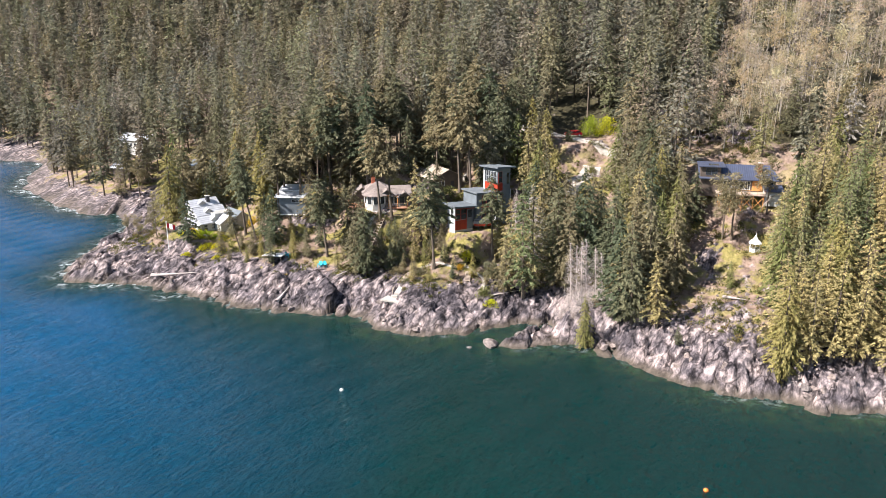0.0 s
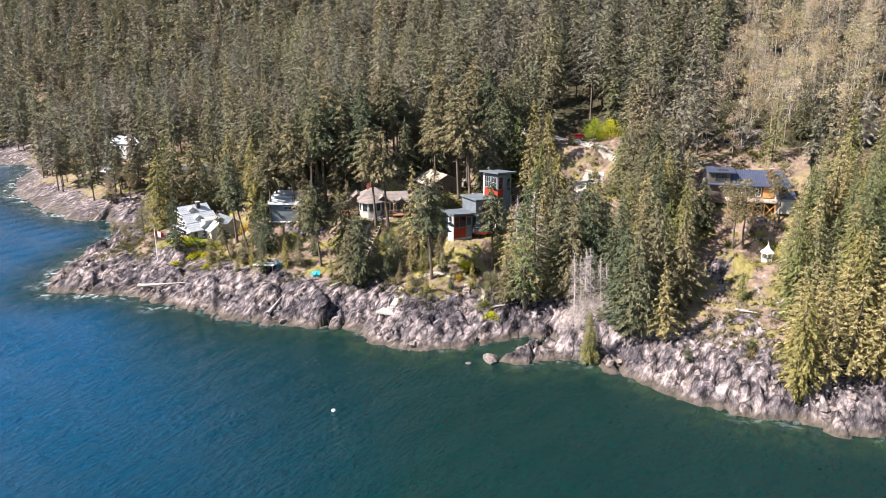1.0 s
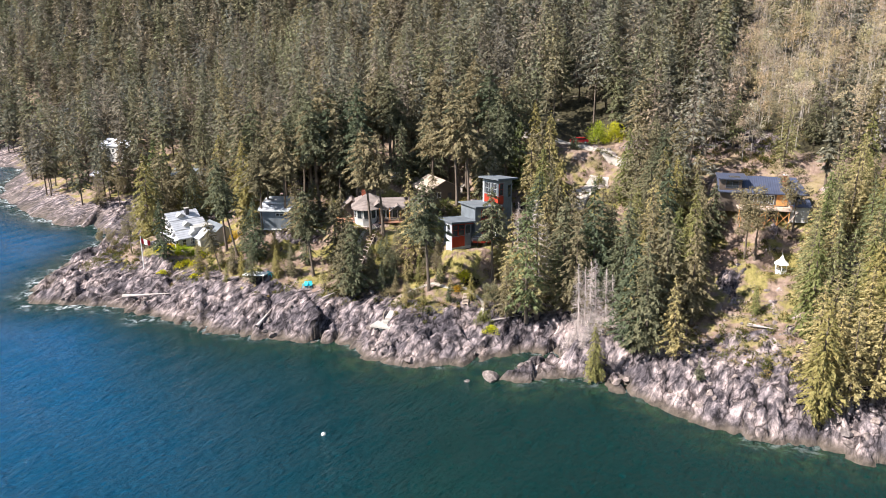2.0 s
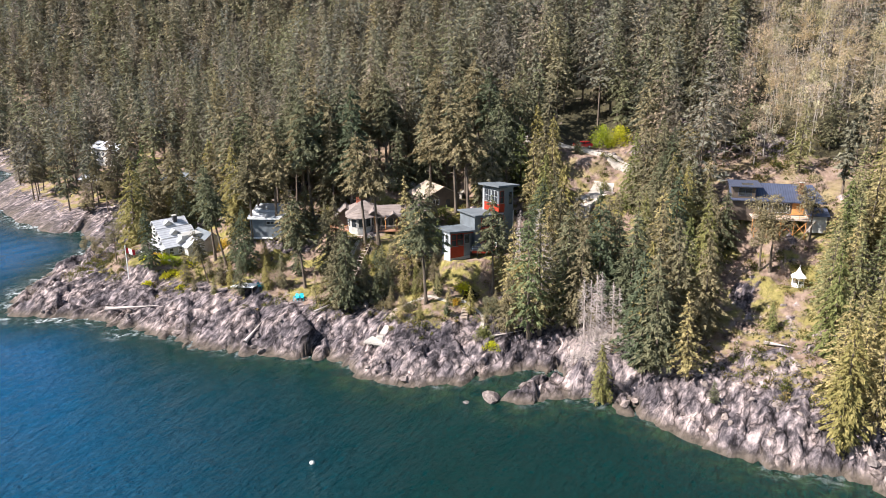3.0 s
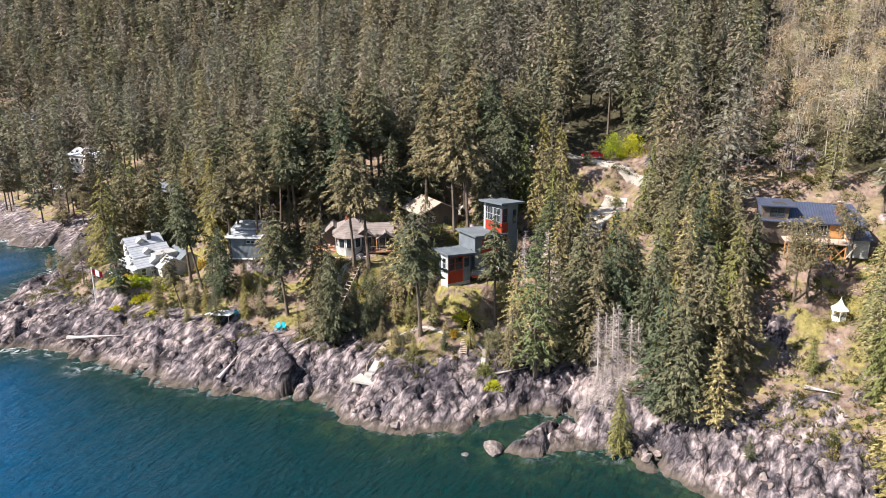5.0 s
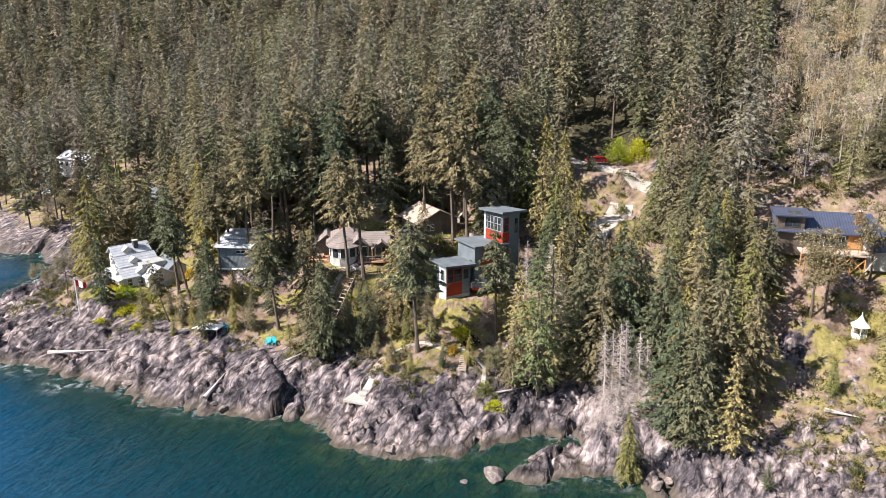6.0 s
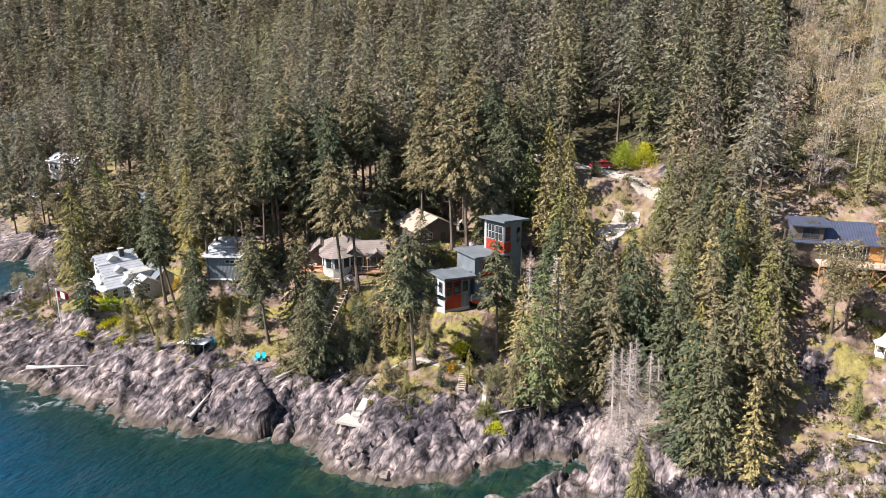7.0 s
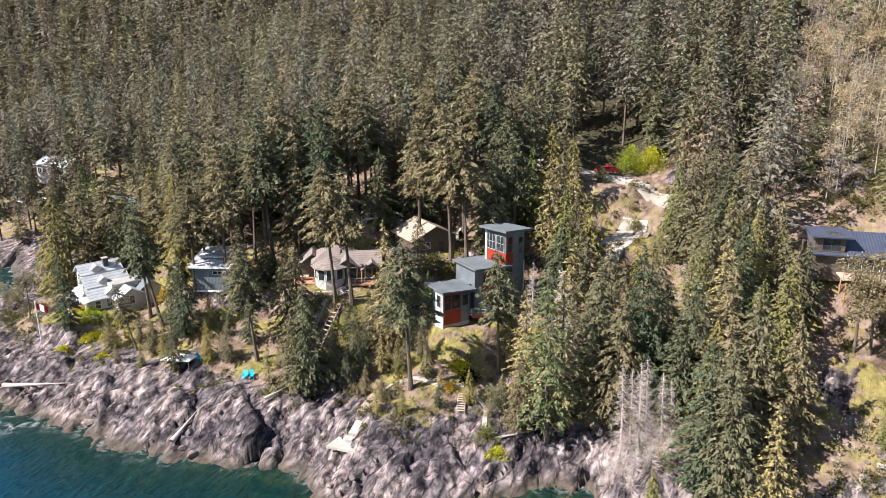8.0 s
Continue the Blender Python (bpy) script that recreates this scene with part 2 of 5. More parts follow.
def quick_mesh(name, verts, faces, mats, mat_index=None, smooth=False, normals=None):
    """A mesh from arrays; faces is an (n, 3) or (n, 4) array; normals, if given, one to a vertex."""
    me = bpy.data.meshes.new(name)
    verts, faces = np.asarray(verts, np.float32), np.asarray(faces, np.int32)
    me.vertices.add(len(verts))
    me.vertices.foreach_set("co", verts.ravel())
    me.loops.add(faces.size)
    me.loops.foreach_set("vertex_index", faces.ravel())
    me.polygons.add(len(faces))
    me.polygons.foreach_set("loop_start", np.arange(0, faces.size, faces.shape[1], dtype=np.int32))
    for mt in mats:
        me.materials.append(mt)
    if mat_index is not None:
        me.polygons.foreach_set("material_index", np.asarray(mat_index, np.int32))
    me.polygons.foreach_set("use_smooth", np.full(len(faces), smooth))
    me.update(calc_edges=True)
    if normals is not None:
        a = me.attributes.new("custom_normal", "FLOAT_VECTOR", "POINT")
        a.data.foreach_set("vector", np.asarray(normals, np.float32).ravel())
    return me


def vertex_layer(me, name, rgb):
    a = me.color_attributes.new(name, "FLOAT_COLOR", "POINT")
    a.data.foreach_set("color", np.column_stack([rgb, np.ones(len(rgb))]).astype(np.float32).ravel())


def spaced(fine0, fine1, step, lo, hi, grow=1.16):
    v, s = list(np.arange(fine0, fine1, step)), step
    while v[-1] < hi:
        s *= grow
        v.append(v[-1] + s)
    s = step
    while v[0] > lo:
        s *= grow
        v.insert(0, v[0] - s)
    return np.array(v)


def saw(p):
    """A gentle rise and a steep fall."""
    p = p - math.floor(p)
    return p / 0.8 if p < 0.8 else (1 - p) / 0.2


def blocks(p, seed):
    """Jointed blocks: each cell's own height and tilt, and how near its edge is."""
    d, c = noise.voronoi(p)
    k = noise.cell_vector(c[0] * 7.31 + Vector((seed, 0, 0)))
    o = p - c[0]
    return (k.x - 0.5) + 1.5 * ((k.y - 0.35) * o.y + (k.z - 0.5) * o.x), d[1] - d[0]


def rock_relief(x, y, d, width):
    """Great tilted blocks parted by deep clefts, broken again into smaller ones."""
    out = np.zeros(len(x))
    for k in range(len(x)):
        if not -7 < d[k] < width[k] + 8:
            continue
        w = min(1, max(0.25, (d[k] + 2) / 4)) * min(1, max(0, (width[k] + 8 - d[k]) / 8))
        along, across = 0.55 * x[k] + 0.83 * y[k], 0.83 * x[k] - 0.55 * y[k]
        q = Vector((x[k], y[k], 0))
        warp = noise.noise_vector(q * 0.16) * 2.0 + noise.noise_vector(q * 0.6) * 0.5
        a, c = along + warp.x, across + warp.y
        h1, e1 = blocks(Vector((a * 0.055, c * 0.13, 0.0)), 3)
        h2, e2 = blocks(Vector((a * 0.15, c * 0.4, 5.0)), 11)
        wx = 0.5 * warp.z + 0.35 * h1
        big = saw(across / 7.5 + wx)
        mid = saw(across / 2.4 + 1.5 * wx)
        f = noise.fractal(q * 0.45, 0.9, 2.1, 4)
        out[k] = w * (1.5 * h1 + 0.35 * h2 + 1.2 * (big - 0.5) + 0.32 * (mid - 0.5) + 0.2 * f + 0.2
                      - 0.9 * max(0, 1 - e1 / 0.04) - 0.3 * max(0, 1 - e2 / 0.08))
    return out


rocky = ground_material()
gx, gy = spaced(-108, 78, 0.45, -1500, 1500), spaced(98, 190, 0.45, -400, 1900, 1.2)
X, Y = [a.ravel() for a in np.meshgrid(gx, gy)]
D = shore_distance(X, Y)
wobble = np.array([noise.noise(Vector((a * 0.13, b * 0.13, 7))) * 2.2 + noise.noise(Vector((a * 0.4, b * 0.4, 2))) * 0.9 if abs(c) < 14 else 0.0 for a, b, c in zip(X, Y, D)])
D = D + wobble * np.clip(1.4 - np.abs(D) / 10, 0, 1)
W = np.interp(X, [-112, -96, -52, -25, 10, 30, 60], [6, 12, 9, 7, 7, 5, 7])
Z = height(X, Y, D) + rock_relief(X, Y, D, W)
inland = (D > 10) & (D < 90) & (np.abs(X) < 200)
Z[inland] += np.array([0.6 * noise.fractal(Vector((a * 0.12, b * 0.12, 0)), 1.0, 2.0, 3) for a, b in zip(X[inland], Y[inland])]) * np.clip((D[inland] - 10) / 10, 0, 1)
near = (D > 9) & (D < np.where(X > 45, 85, 55)) & (X > -100) & (X < 80) & (Y < 210)
crops = np.array([max(0, noise.fractal(Vector((a * 0.1, b * 0.1, 11)), 0.9, 2.0, 3) - 0.12) for a, b in zip(X[near], Y[near])])
Z[near] += 1.5 * crops * (0.6 + 0.8 * ((0.83 * X[near] - 0.55 * Y[near]) / 1.7 + np.sin(0.6 * X[near]) * np.sin(0.5 * Y[near]) * 0.5) % 1.0)
nx, ny = len(gx), len(gy)
idx = np.arange(nx * ny).reshape(ny, nx)
quads = np.stack([idx[:-1, :-1], idx[:-1, 1:], idx[1:, 1:], idx[1:, :-1]], -1).reshape(-1, 4)
me = quick_mesh("ground", np.column_stack([X, Y, Z]), quads, [rocky], smooth=True)
slope_rock = np.clip(1.0 - (D - W) / 9, 0, 1)
bare = np.exp(-(((X - 52) / 13) ** 2 + ((Y - 122) / 14) ** 2))          # the open slope of broken stone
grassy = np.clip((D - 6) / 6, 0, 1) * np.clip((75 - D) / 30, 0, 1)
grassy = np.maximum(grassy, 0.25) * (1 - 0.3 * bare)
grassy = grassy * np.clip((74 - D) / 8, 0, 1)
damp = np.clip(1.25 - Z / 1.0, 0, 1)
slope_rock[near] = np.clip(slope_rock[near] + crops * 1.6, 0, 1)
vertex_layer(me, "cover", np.column_stack([np.clip(slope_rock + 0.25 * bare, 0, 1), grassy, damp]))
tagged(new("ground", me), "rocky shore rising to a grassy, wooded slope", "ground", kind="structure")

grid_z = Z.reshape(ny, nx)


def ground_z(x, y):
    """The ground's true height at a place, small relief included."""
    i, j = int(np.searchsorted(gx, x)) - 1, int(np.searchsorted(gy, y)) - 1
    u, v = (x - gx[i]) / (gx[i + 1] - gx[i]), (y - gy[j]) / (gy[j + 1] - gy[j])
    return float((1 - u) * (1 - v) * grid_z[j, i] + u * (1 - v) * grid_z[j, i + 1] + (1 - u) * v * grid_z[j + 1, i] + u * v * grid_z[j + 1, i + 1])


# the sea, one sheet with real low waves near by
wx, wy = spaced(-150, 90, 1.6, -2500, 2500), spaced(20, 260, 1.6, -2500, 2500)
WX, WY = [a.ravel() for a in np.meshgrid(wx, wy)]
WD = shore_distance(WX, WY)
nw, mw = len(wx), len(wy)
widx = np.arange(nw * mw).reshape(mw, nw)
wq = np.stack([widx[:-1, :-1], widx[:-1, 1:], widx[1:, 1:], widx[1:, :-1]], -1).reshape(-1, 4)
keep = (WD[wq] < 25).any(1)
WZ = 0.03 * np.sin(0.9 * (-0.84 * WX + 0.54 * WY) + 1.6 * np.sin(0.07 * WX)) * np.sin(0.2 * (0.54 * WX + 0.84 * WY)) * (np.abs(WX) < 200)
me = quick_mesh("water", np.column_stack([WX, WY, WZ]), wq[keep], [water_material()], smooth=True)
shallow = np.clip(1 + WD / 9, 0, 1) * np.interp(WX, [-40, -15], [0.35, 1])
exposed = np.interp(WX, [-62, -40, -20], [1.0, 0.8, 0.3])
foam = np.clip(1.0 + (WD - 1) / np.where(WX < -60, 6.5, 2.8), 0, 1) * exposed
# share of painted sky reflection: grows offshore and to the left
sky_sheen = np.clip((-WD - 2) / np.interp(WX, [-70, -30], [14, 45]), 0, 1) * np.interp(WX - 0.25 * (WY - 100), [-80, 0], [1, 0.0])
vertex_layer(me, "shallow", np.column_stack([shallow, foam, sky_sheen]))
tagged(new("water", me), "blue-green rippled sea water along the rocks", "sea", kind="structure")


# ---- trees ----
def trunk_arrays(h, r0, sides=7, bend=0.02, rng=None, rings=6):
    z = np.linspace(-0.6, h, rings)
    a = np.linspace(0, 2 * np.pi, sides, endpoint=False)
    off = np.cumsum(rng.normal(0, bend, (rings, 2)), 0) * h / rings
    off -= off[0]
    r = r0 * (1 - 0.93 * np.clip(z / h, 0, 1)) + r0 * 0.5 * np.exp(-np.clip(z, 0, None) / 0.5)
    v = np.stack([off[:, :1] + r[:, None] * np.cos(a), off[:, 1:] + r[:, None] * np.sin(a), np.repeat(z[:, None], sides, 1)], -1).reshape(-1, 3)
    f = [(k * sides + j, k * sides + (j + 1) % sides, (k + 1) * sides + (j + 1) % sides, (k + 1) * sides + j) for k in range(rings - 1) for j in range(sides)]
    f = np.array(f)
    return v, np.concatenate([f[:, [0, 1, 2]], f[:, [0, 2, 3]]]), off, z


def clumps(pos, out, size, droop, rng, swell, width=(0.3, 0.62)):
    """Small pointed sprays of foliage, one triangle each, shaded by the roundness (swell) of the crown."""
    n = len(pos)
    out = out + rng.normal(0, 0.4, out.shape)
    out[:, 2] -= droop
    out /= np.linalg.norm(out, axis=1, keepdims=True)
    side = np.cross(out, np.array([0, 0, 1.0]) + rng.normal(0, 0.5, (n, 3)))
    side /= np.linalg.norm(side, axis=1, keepdims=True) + 1e-9
    s = (size * rng.uniform(0.6, 1.4, n))[:, None]
    w = rng.uniform(*width, n)[:, None]
    a, b, c = pos - out * s * 0.4 + side * s * w * 0.5, pos - out * s * 0.4 - side * s * w * 0.5, pos + out * s * 0.6
    face = np.cross(b - a, c - a)
    face /= np.linalg.norm(face, axis=1, keepdims=True) + 1e-9
    flip = (face * swell).sum(1) < 0
    a[flip], b[flip] = b[flip].copy(), a[flip].copy()
    face[flip] *= -1
    shade = swell + 0.25 * face + rng.normal(0, 0.08, (n, 3))
    shade /= np.linalg.norm(shade, axis=1, keepdims=True)
    return np.stack([a, b, c], 1).reshape(-1, 3), np.arange(3 * n).reshape(-1, 3), np.repeat(shade, 3, 0)


def fir_crown(h, r, base, n, size, rng, off=None, zs=None, shape=0.85, droop=0.35, whorl=0.75, ragged=0.35):
    """A spire of whorled boughs, each a drooping fan of sprays."""
    u = 1 - rng.uniform(0, 1, n) ** 0.62
    lvl = np.round((base + u * (h - base)) / whorl)
    arms = 7
    arm = rng.integers(0, arms, n)
    key = np.sin(lvl * 12.9898 + arm * 78.233 + h * 3.7) * 43758.5453
    key = key - np.floor(key)
    z = np.minimum(lvl * whorl + (key - 0.5) * whorl, h - 0.1)
    th = lvl * 2.399 + arm * 2 * np.pi / arms + (key - 0.5) * 0.8
    uu = np.clip((z - base) / (h - base), 0, 1)
    reach = r * (np.clip(1 - uu, 0, 1) ** shape + 0.03) * (0.6 + 0.4 * np.clip(uu * 5, 0, 1)) * (1 - ragged + 1.5 * ragged * key)
    f = rng.uniform(0.05, 1, n) ** 0.65
    fan = rng.normal(0, 0.16, n) * reach * (1.25 - f)
    o = np.column_stack([np.cos(th), np.sin(th), np.zeros(n)])
    t = np.column_stack([-np.sin(th), np.cos(th), np.zeros(n)])
    pos = o * (reach * f)[:, None] + t * fan[:, None]
    pos[:, 2] = z + 0.22 * reach * f - droop * reach * f * f - np.abs(fan) * 0.35 + rng.normal(0, 0.10, n)
    if off is not None:
        pos[:, 0] += np.interp(z, zs, off[:, 0])
        pos[:, 1] += np.interp(z, zs, off[:, 1])
    swell = 0.85 * o + t * (fan / (reach + 0.2))[:, None] * 0.6
    swell[:, 2] = 0.5 - 0.35 * (1 - f)
    return clumps(pos, o + t * (np.sign(fan) * 0.5)[:, None], size * (0.7 + 0.45 * (1 - uu)), droop * 0.9, rng, swell)


def broad_crown(h, r, base, n, size, rng, lobes=9, width=(0.3, 0.62)):
    """An uneven round crown of separate leafy lobes."""
    c = np.column_stack([rng.normal(0, 0.42 * r, (lobes, 2)), rng.uniform(base + 0.1 * (h - base), h - 0.15 * (h - base), lobes)])
    k = rng.integers(0, lobes, n)
    g = rng.normal(0, 1, (n, 3))
    g /= np.linalg.norm(g, axis=1, keepdims=True)
    rad = r * rng.uniform(0.28, 0.5, lobes)[k] * rng.uniform(0.5, 1.05, n)
    pos = c[k] + g * rad[:, None] * np.array([1, 1, 0.85])
    return clumps(pos, g * np.array([1, 1, 0.5]), size * np.ones(n), 0.1, rng, g * 0.8 + np.array([0, 0, 0.3]), width)


def limbs(h, base, r, count, thick, rng, rise=0.1, up=0.4):
    """Bare branches, each a thin three-sided limb that sags and then turns up."""
    vs, fs = [], []
    for k in range(count):
        z = rng.uniform(base, h * 0.97)
        L = r * (1 - (z - base) / (h - base)) ** 0.6 * rng.uniform(0.5, 1.1)
        th = rng.uniform(0, 2 * np.pi)
        o = np.array([np.cos(th), np.sin(th), 0])
        s = np.array([-o[1], o[0], 0]) * thick
        t = np.array([0, 0, thick * 1.6])
        a = np.array([0, 0, z])
        mid = o * L * 0.6 + np.array([0, 0, z - L * rise])
        end = o * L + np.array([0, 0, z + L * (up - rise)])
        b = len(vs) * 7
        vs.append(np.array([a - s, a + s, a + t, mid - s * 0.6, mid + s * 0.6, mid + t * 0.6, end]))
        for i, j in ((0, 1), (1, 2), (2, 0)):
            fs += [(b + i, b + j, b + 3 + j), (b + i, b + 3 + j, b + 3 + i), (b + 3 + i, b + 3 + j, b + 6)]
    return np.concatenate(vs), np.array(fs)


def build_tree(kind, seed):
    """One model tree, about 20 m high, as a thing with trunk and crown."""
    rng = np.random.default_rng(seed)
    names = {"fir": "fir_tree", "tall": "fir_tree", "cedar": "cedar_tree", "grey": "fir_tree", "pine": "shore_pine", "snag": "dead_tree", "alder": "deciduous_tree", "leaning": "fir_tree"}
    root = new(names[kind])
    h, base = 20.0, {"fir": 2.0, "tall": 9.5, "cedar": 0.4, "grey": 2.5, "pine": 7.0, "snag": 1.0, "alder": 6.0, "leaning": 9}[kind]
    v, f, off, zs = trunk_arrays(h * 0.985, 0.30 if kind != "cedar" else 0.4, 7, 0.012 if kind not in ("pine", "alder") else 0.05, rng, 8)
    wood = {"snag": grey_bark, "alder": pale_bark}.get(kind, bark)
    if kind in ("tall", "pine", "alder"):
        lv, lf = limbs(h, base * 0.55, 2.6, 22, 0.04, rng, 0.1, 0.1 if kind == "tall" else 0.5)
        f = np.concatenate([f, lf + len(v)])
        v = np.concatenate([v, lv])
    if kind == "grey":
        lv, lf = limbs(h, 1.5, 3.4, 80, 0.03, rng, 0.1, 0.15)
        f = np.concatenate([f, lf + len(v)])
        v = np.concatenate([v, lv])
    t = new("trunk", quick_mesh("trunk", v, f, [wood]))
    t.parent = root
    if kind == "snag":
        v, f = limbs(h, 0.5, 4.8, 330, 0.034, rng, 0.18, 0.5)
        c = new("twig_crown", quick_mesh("twig_crown", v, f, [grey_bark]))
    elif kind == "alder":
        v, f, nn = broad_crown(h, 5.5, base, 3200, 0.42, rng, 13)
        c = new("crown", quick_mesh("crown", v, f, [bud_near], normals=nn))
    elif kind == "pine":
        v, f, nn = broad_crown(h, 5.0, base, 3200, 0.5, rng, 12)
        c = new("crown", quick_mesh("crown", v, f, [fir_near], normals=nn))
    else:
        r, n, size, shape, rag, droop = {"fir": (5.2, 3400, 0.68, 0.75, 0.45, 0.5), "tall": (4.3, 2700, 0.66, 0.6, 0.6, 0.45), "cedar": (4.8, 3600, 0.7, 0.7, 0.4, 0.75),
                                         "grey": (4.2, 2300, 0.55, 0.8, 0.55, 0.45), "leaning": (4.0, 2400, 0.66, 0.5, 0.55, 0.45)}[kind]
        v, f, nn = fir_crown(h, r, base, n, size, rng, off, zs, shape, droop, 1.05, rag)
        c = new("crown", quick_mesh("crown", v, f, [{"cedar": cedar_green, "grey": olive_near}.get(kind, fir_near)], normals=nn))
    c.parent = root
    return root


MODELS = {k: [build_tree(k, 10 * j + i) for i in range(n)] for j, (k, n) in enumerate([("fir", 4), ("tall", 4), ("cedar", 2), ("grey", 2), ("pine", 2), ("snag", 2), ("alder", 2), ("leaning", 1)])}
TREE_LABEL = {"fir": "green conifer with drooping branches to near the ground", "tall": "tall conifer with a long bare trunk and high crown",
              "cedar": "dense yellow-green cedar with foliage to the ground", "grey": "thin pale olive conifer with many dead twigs",
              "pine": "shore pine with an open flat-topped crown", "snag": "dead silver-grey tree with bare branches",
              "alder": "deciduous tree just coming into pale leaf", "leaning": "leaning conifer with a bare slanting trunk"}
used = set()


def plant(kind, x, y, h, lean=0.0, wide=1.0, rng=random.Random(5), z=None, group="trees along the shore"):
    model = MODELS[kind][rng.randrange(len(MODELS[kind]))]
    s = h / 20
    z = ground_z(x, y) if z is None else z
    m = Matrix.Translation((x, y, z - 0.2)) @ Matrix.Rotation(radians(lean), 4, "Y") @ Matrix.Rotation(rng.uniform(0, 6.28), 4, "Z") @ Matrix.Diagonal((s * wide, s * wide, s, 1))
    if model.name not in used:
        used.add(model.name)
        ob = model
        ob.matrix_basis = m
    else:
        ob = copy_thing(model, m)
        ob.matrix_basis = m
    return tagged(ob, TREE_LABEL[kind], "tree", group)


def in_clearing(x, y):
    c = False
    for px, py, r in CLEARINGS:
        c = c | (np.hypot(x - px, y - py) < r)
    return c


CLEARINGS = [(-61, 186, 12), (-57, 176, 10), (-36, 173, 7), (-36, 178, 6), (-14, 170, 11), (-10, 188, 8), (0, 180, 10), (14, 168, 6), (8, 157, 8), (36, 196, 8), (38, 184, 7), (35, 203, 6),
             (34, 178, 5), (33, 187, 8), (37, 170, 5), (60, 152, 12), (66, 152, 9), (56, 140, 9), (49, 121, 10), (-20, 154, 13), (62, 166, 9), (72, 168, 8), (-118, 281, 9), (-76, 232, 8), (-184, 370, 12), (-115, 254, 7)]


# ---- trees that stand apart along the shore: kind, x, y, height, lean ----
standing = []
# headland and white house
for kind, x, y, h, lean in [
    ("pine", -83.6, 188.8, 6.4, -5.1),
    ("pine", -79.9, 185.7, 7.1, 0.3),
    ("pine", -72.9, 180.5, 10.5, -0.5),
    ("fir", -62.3, 173.4, 14.0, -0.4),
    ("leaning", -47.4, 165.7, 12.0, -12.0),
    ("leaning", -45.5, 172.4, 20.8, -9.5),
    ("tall", -48.9, 176.0, 22.4, -2.6),
    ("pine", -78.0, 200.6, 11.1, -8.4),
    ("fir", -39.0, 159.0, 8.8, 1.6),
    ("fir", -43.2, 171.6, 11.7, 3.4),
]:
    plant(kind, x, y, h, lean, 0.9)
    standing.append((x, y))
# middle of the shore
for kind, x, y, h, lean in [
    ("tall", -39.8, 174.4, 21.4, -0.1),
    ("tall", -39.6, 178.4, 22.0, 2.5),
    ("tall", -34.5, 174.4, 24.8, 0.7),
    ("tall", -26.2, 159.6, 19.0, -4.7),
    ("tall", -28.0, 182.3, 27.3, -3.7),
    ("tall", -26.1, 188.9, 21.6, -1.0),
    ("fir", -21.4, 162.0, 15.5, -2.7),
    ("fir", -16.6, 152.0, 16.8, -1.7),
    ("tall", -14.4, 164.2, 22.5, -3.7),
    ("tall", -11.8, 164.4, 22.1, -3.3),
    ("tall", -11.9, 191.9, 25.3, -0.3),
    ("grey", -4.9, 160.0, 20.3, -3.6),
    ("tall", -1.9, 149.0, 22.2, -3.0),
    ("tall", -1.4, 181.3, 22.5, -0.9),
    ("tall", 4.1, 174.8, 26.3, -3.0),
    ("tall", 6.7, 173.5, 23.9, -3.6),
    ("fir", -12.5, 162.1, 3.8, 8.0),
    ("fir", -14.6, 156.8, 5.9, 5.0),
]:
    plant(kind, x, y, h, lean, 1.0)
    standing.append((x, y))
# ravine edge
for kind, x, y, h, lean in [
    ("tall", 10.8, 153.0, 19.4, -1.4),
    ("pine", 10.6, 143.1, 7.7, -9.5),
    ("grey", 16.4, 141.4, 25.1, -1.7),
    ("grey", 18.4, 142.5, 22.9, -1.6),
    ("grey", 14.2, 147.7, 17.9, -1.5),
    ("snag", 19.5, 146.4, 21.6, -3.5),
    ("fir", 12.8, 142.3, 11.8, -1.2),
    ("fir", 29.5, 144.5, 23.5, -3.1),
    ("fir", 32.8, 145.0, 18.0, -2.9),
    ("snag", 25.6, 138.6, 12.4, -2.6),
    ("snag", 26.7, 138.7, 11.0, -1.8),
    ("snag", 27.5, 137.4, 12.5, -2.2),
    ("snag", 28.5, 137.9, 12.3, -3.1),
    ("snag", 30.2, 136.9, 10.3, -3.2),
    ("snag", 31.4, 137.0, 8.8, -4.3),
    ("cedar", 26.4, 125.5, 10.2, -3.7),
    ("fir", 33.1, 129.1, 20.8, -2.3),
    ("fir", 34.8, 126.5, 20.8, -3.5),
    ("grey", 38.5, 123.2, 14.7, -3.9),
    ("fir", 39.9, 132.9, 22.0, -4.1),
    ("fir", 43.6, 131.6, 18.0, -2.1),
    ("pine", 56.7, 144.0, 14.6, -0.8),
    ("pine", 58.2, 142.9, 14.9, 0.4),
    ("fir", 41.0, 118.2, 4.1, -3.5),
    ("cedar", 53.8, 130.1, 5.3, -3.2),
]:
    plant(kind, x, y, h, lean, 0.95 if kind == "fir" else 1.0)
    standing.append((x, y))
# those that half hide the houses
for kind, x, y, h in [
    ("fir", -20.3, 163.7, 14.6),
    ("fir", -31.4, 172.0, 14.5),
    ("fir", -8.8, 160.9, 8.5),
    ("fir", -39.8, 167.1, 14.6),
    ("grey", 12.7, 154.9, 14.9),
    ("fir", -28.7, 177.4, 11.8),
    ("tall", 9.3, 182.3, 14.5),
    ("fir", -1.5, 170.4, 11.6),
    ("fir", -19.0, 151.8, 13.0),
    ("fir", -18.4, 156.2, 14.0),
    ("fir", -13.4, 154.0, 8.5),
    ("fir", -10.6, 157.2, 9.0),
]:
    plant(kind, x, y, h)
    standing.append((x, y))
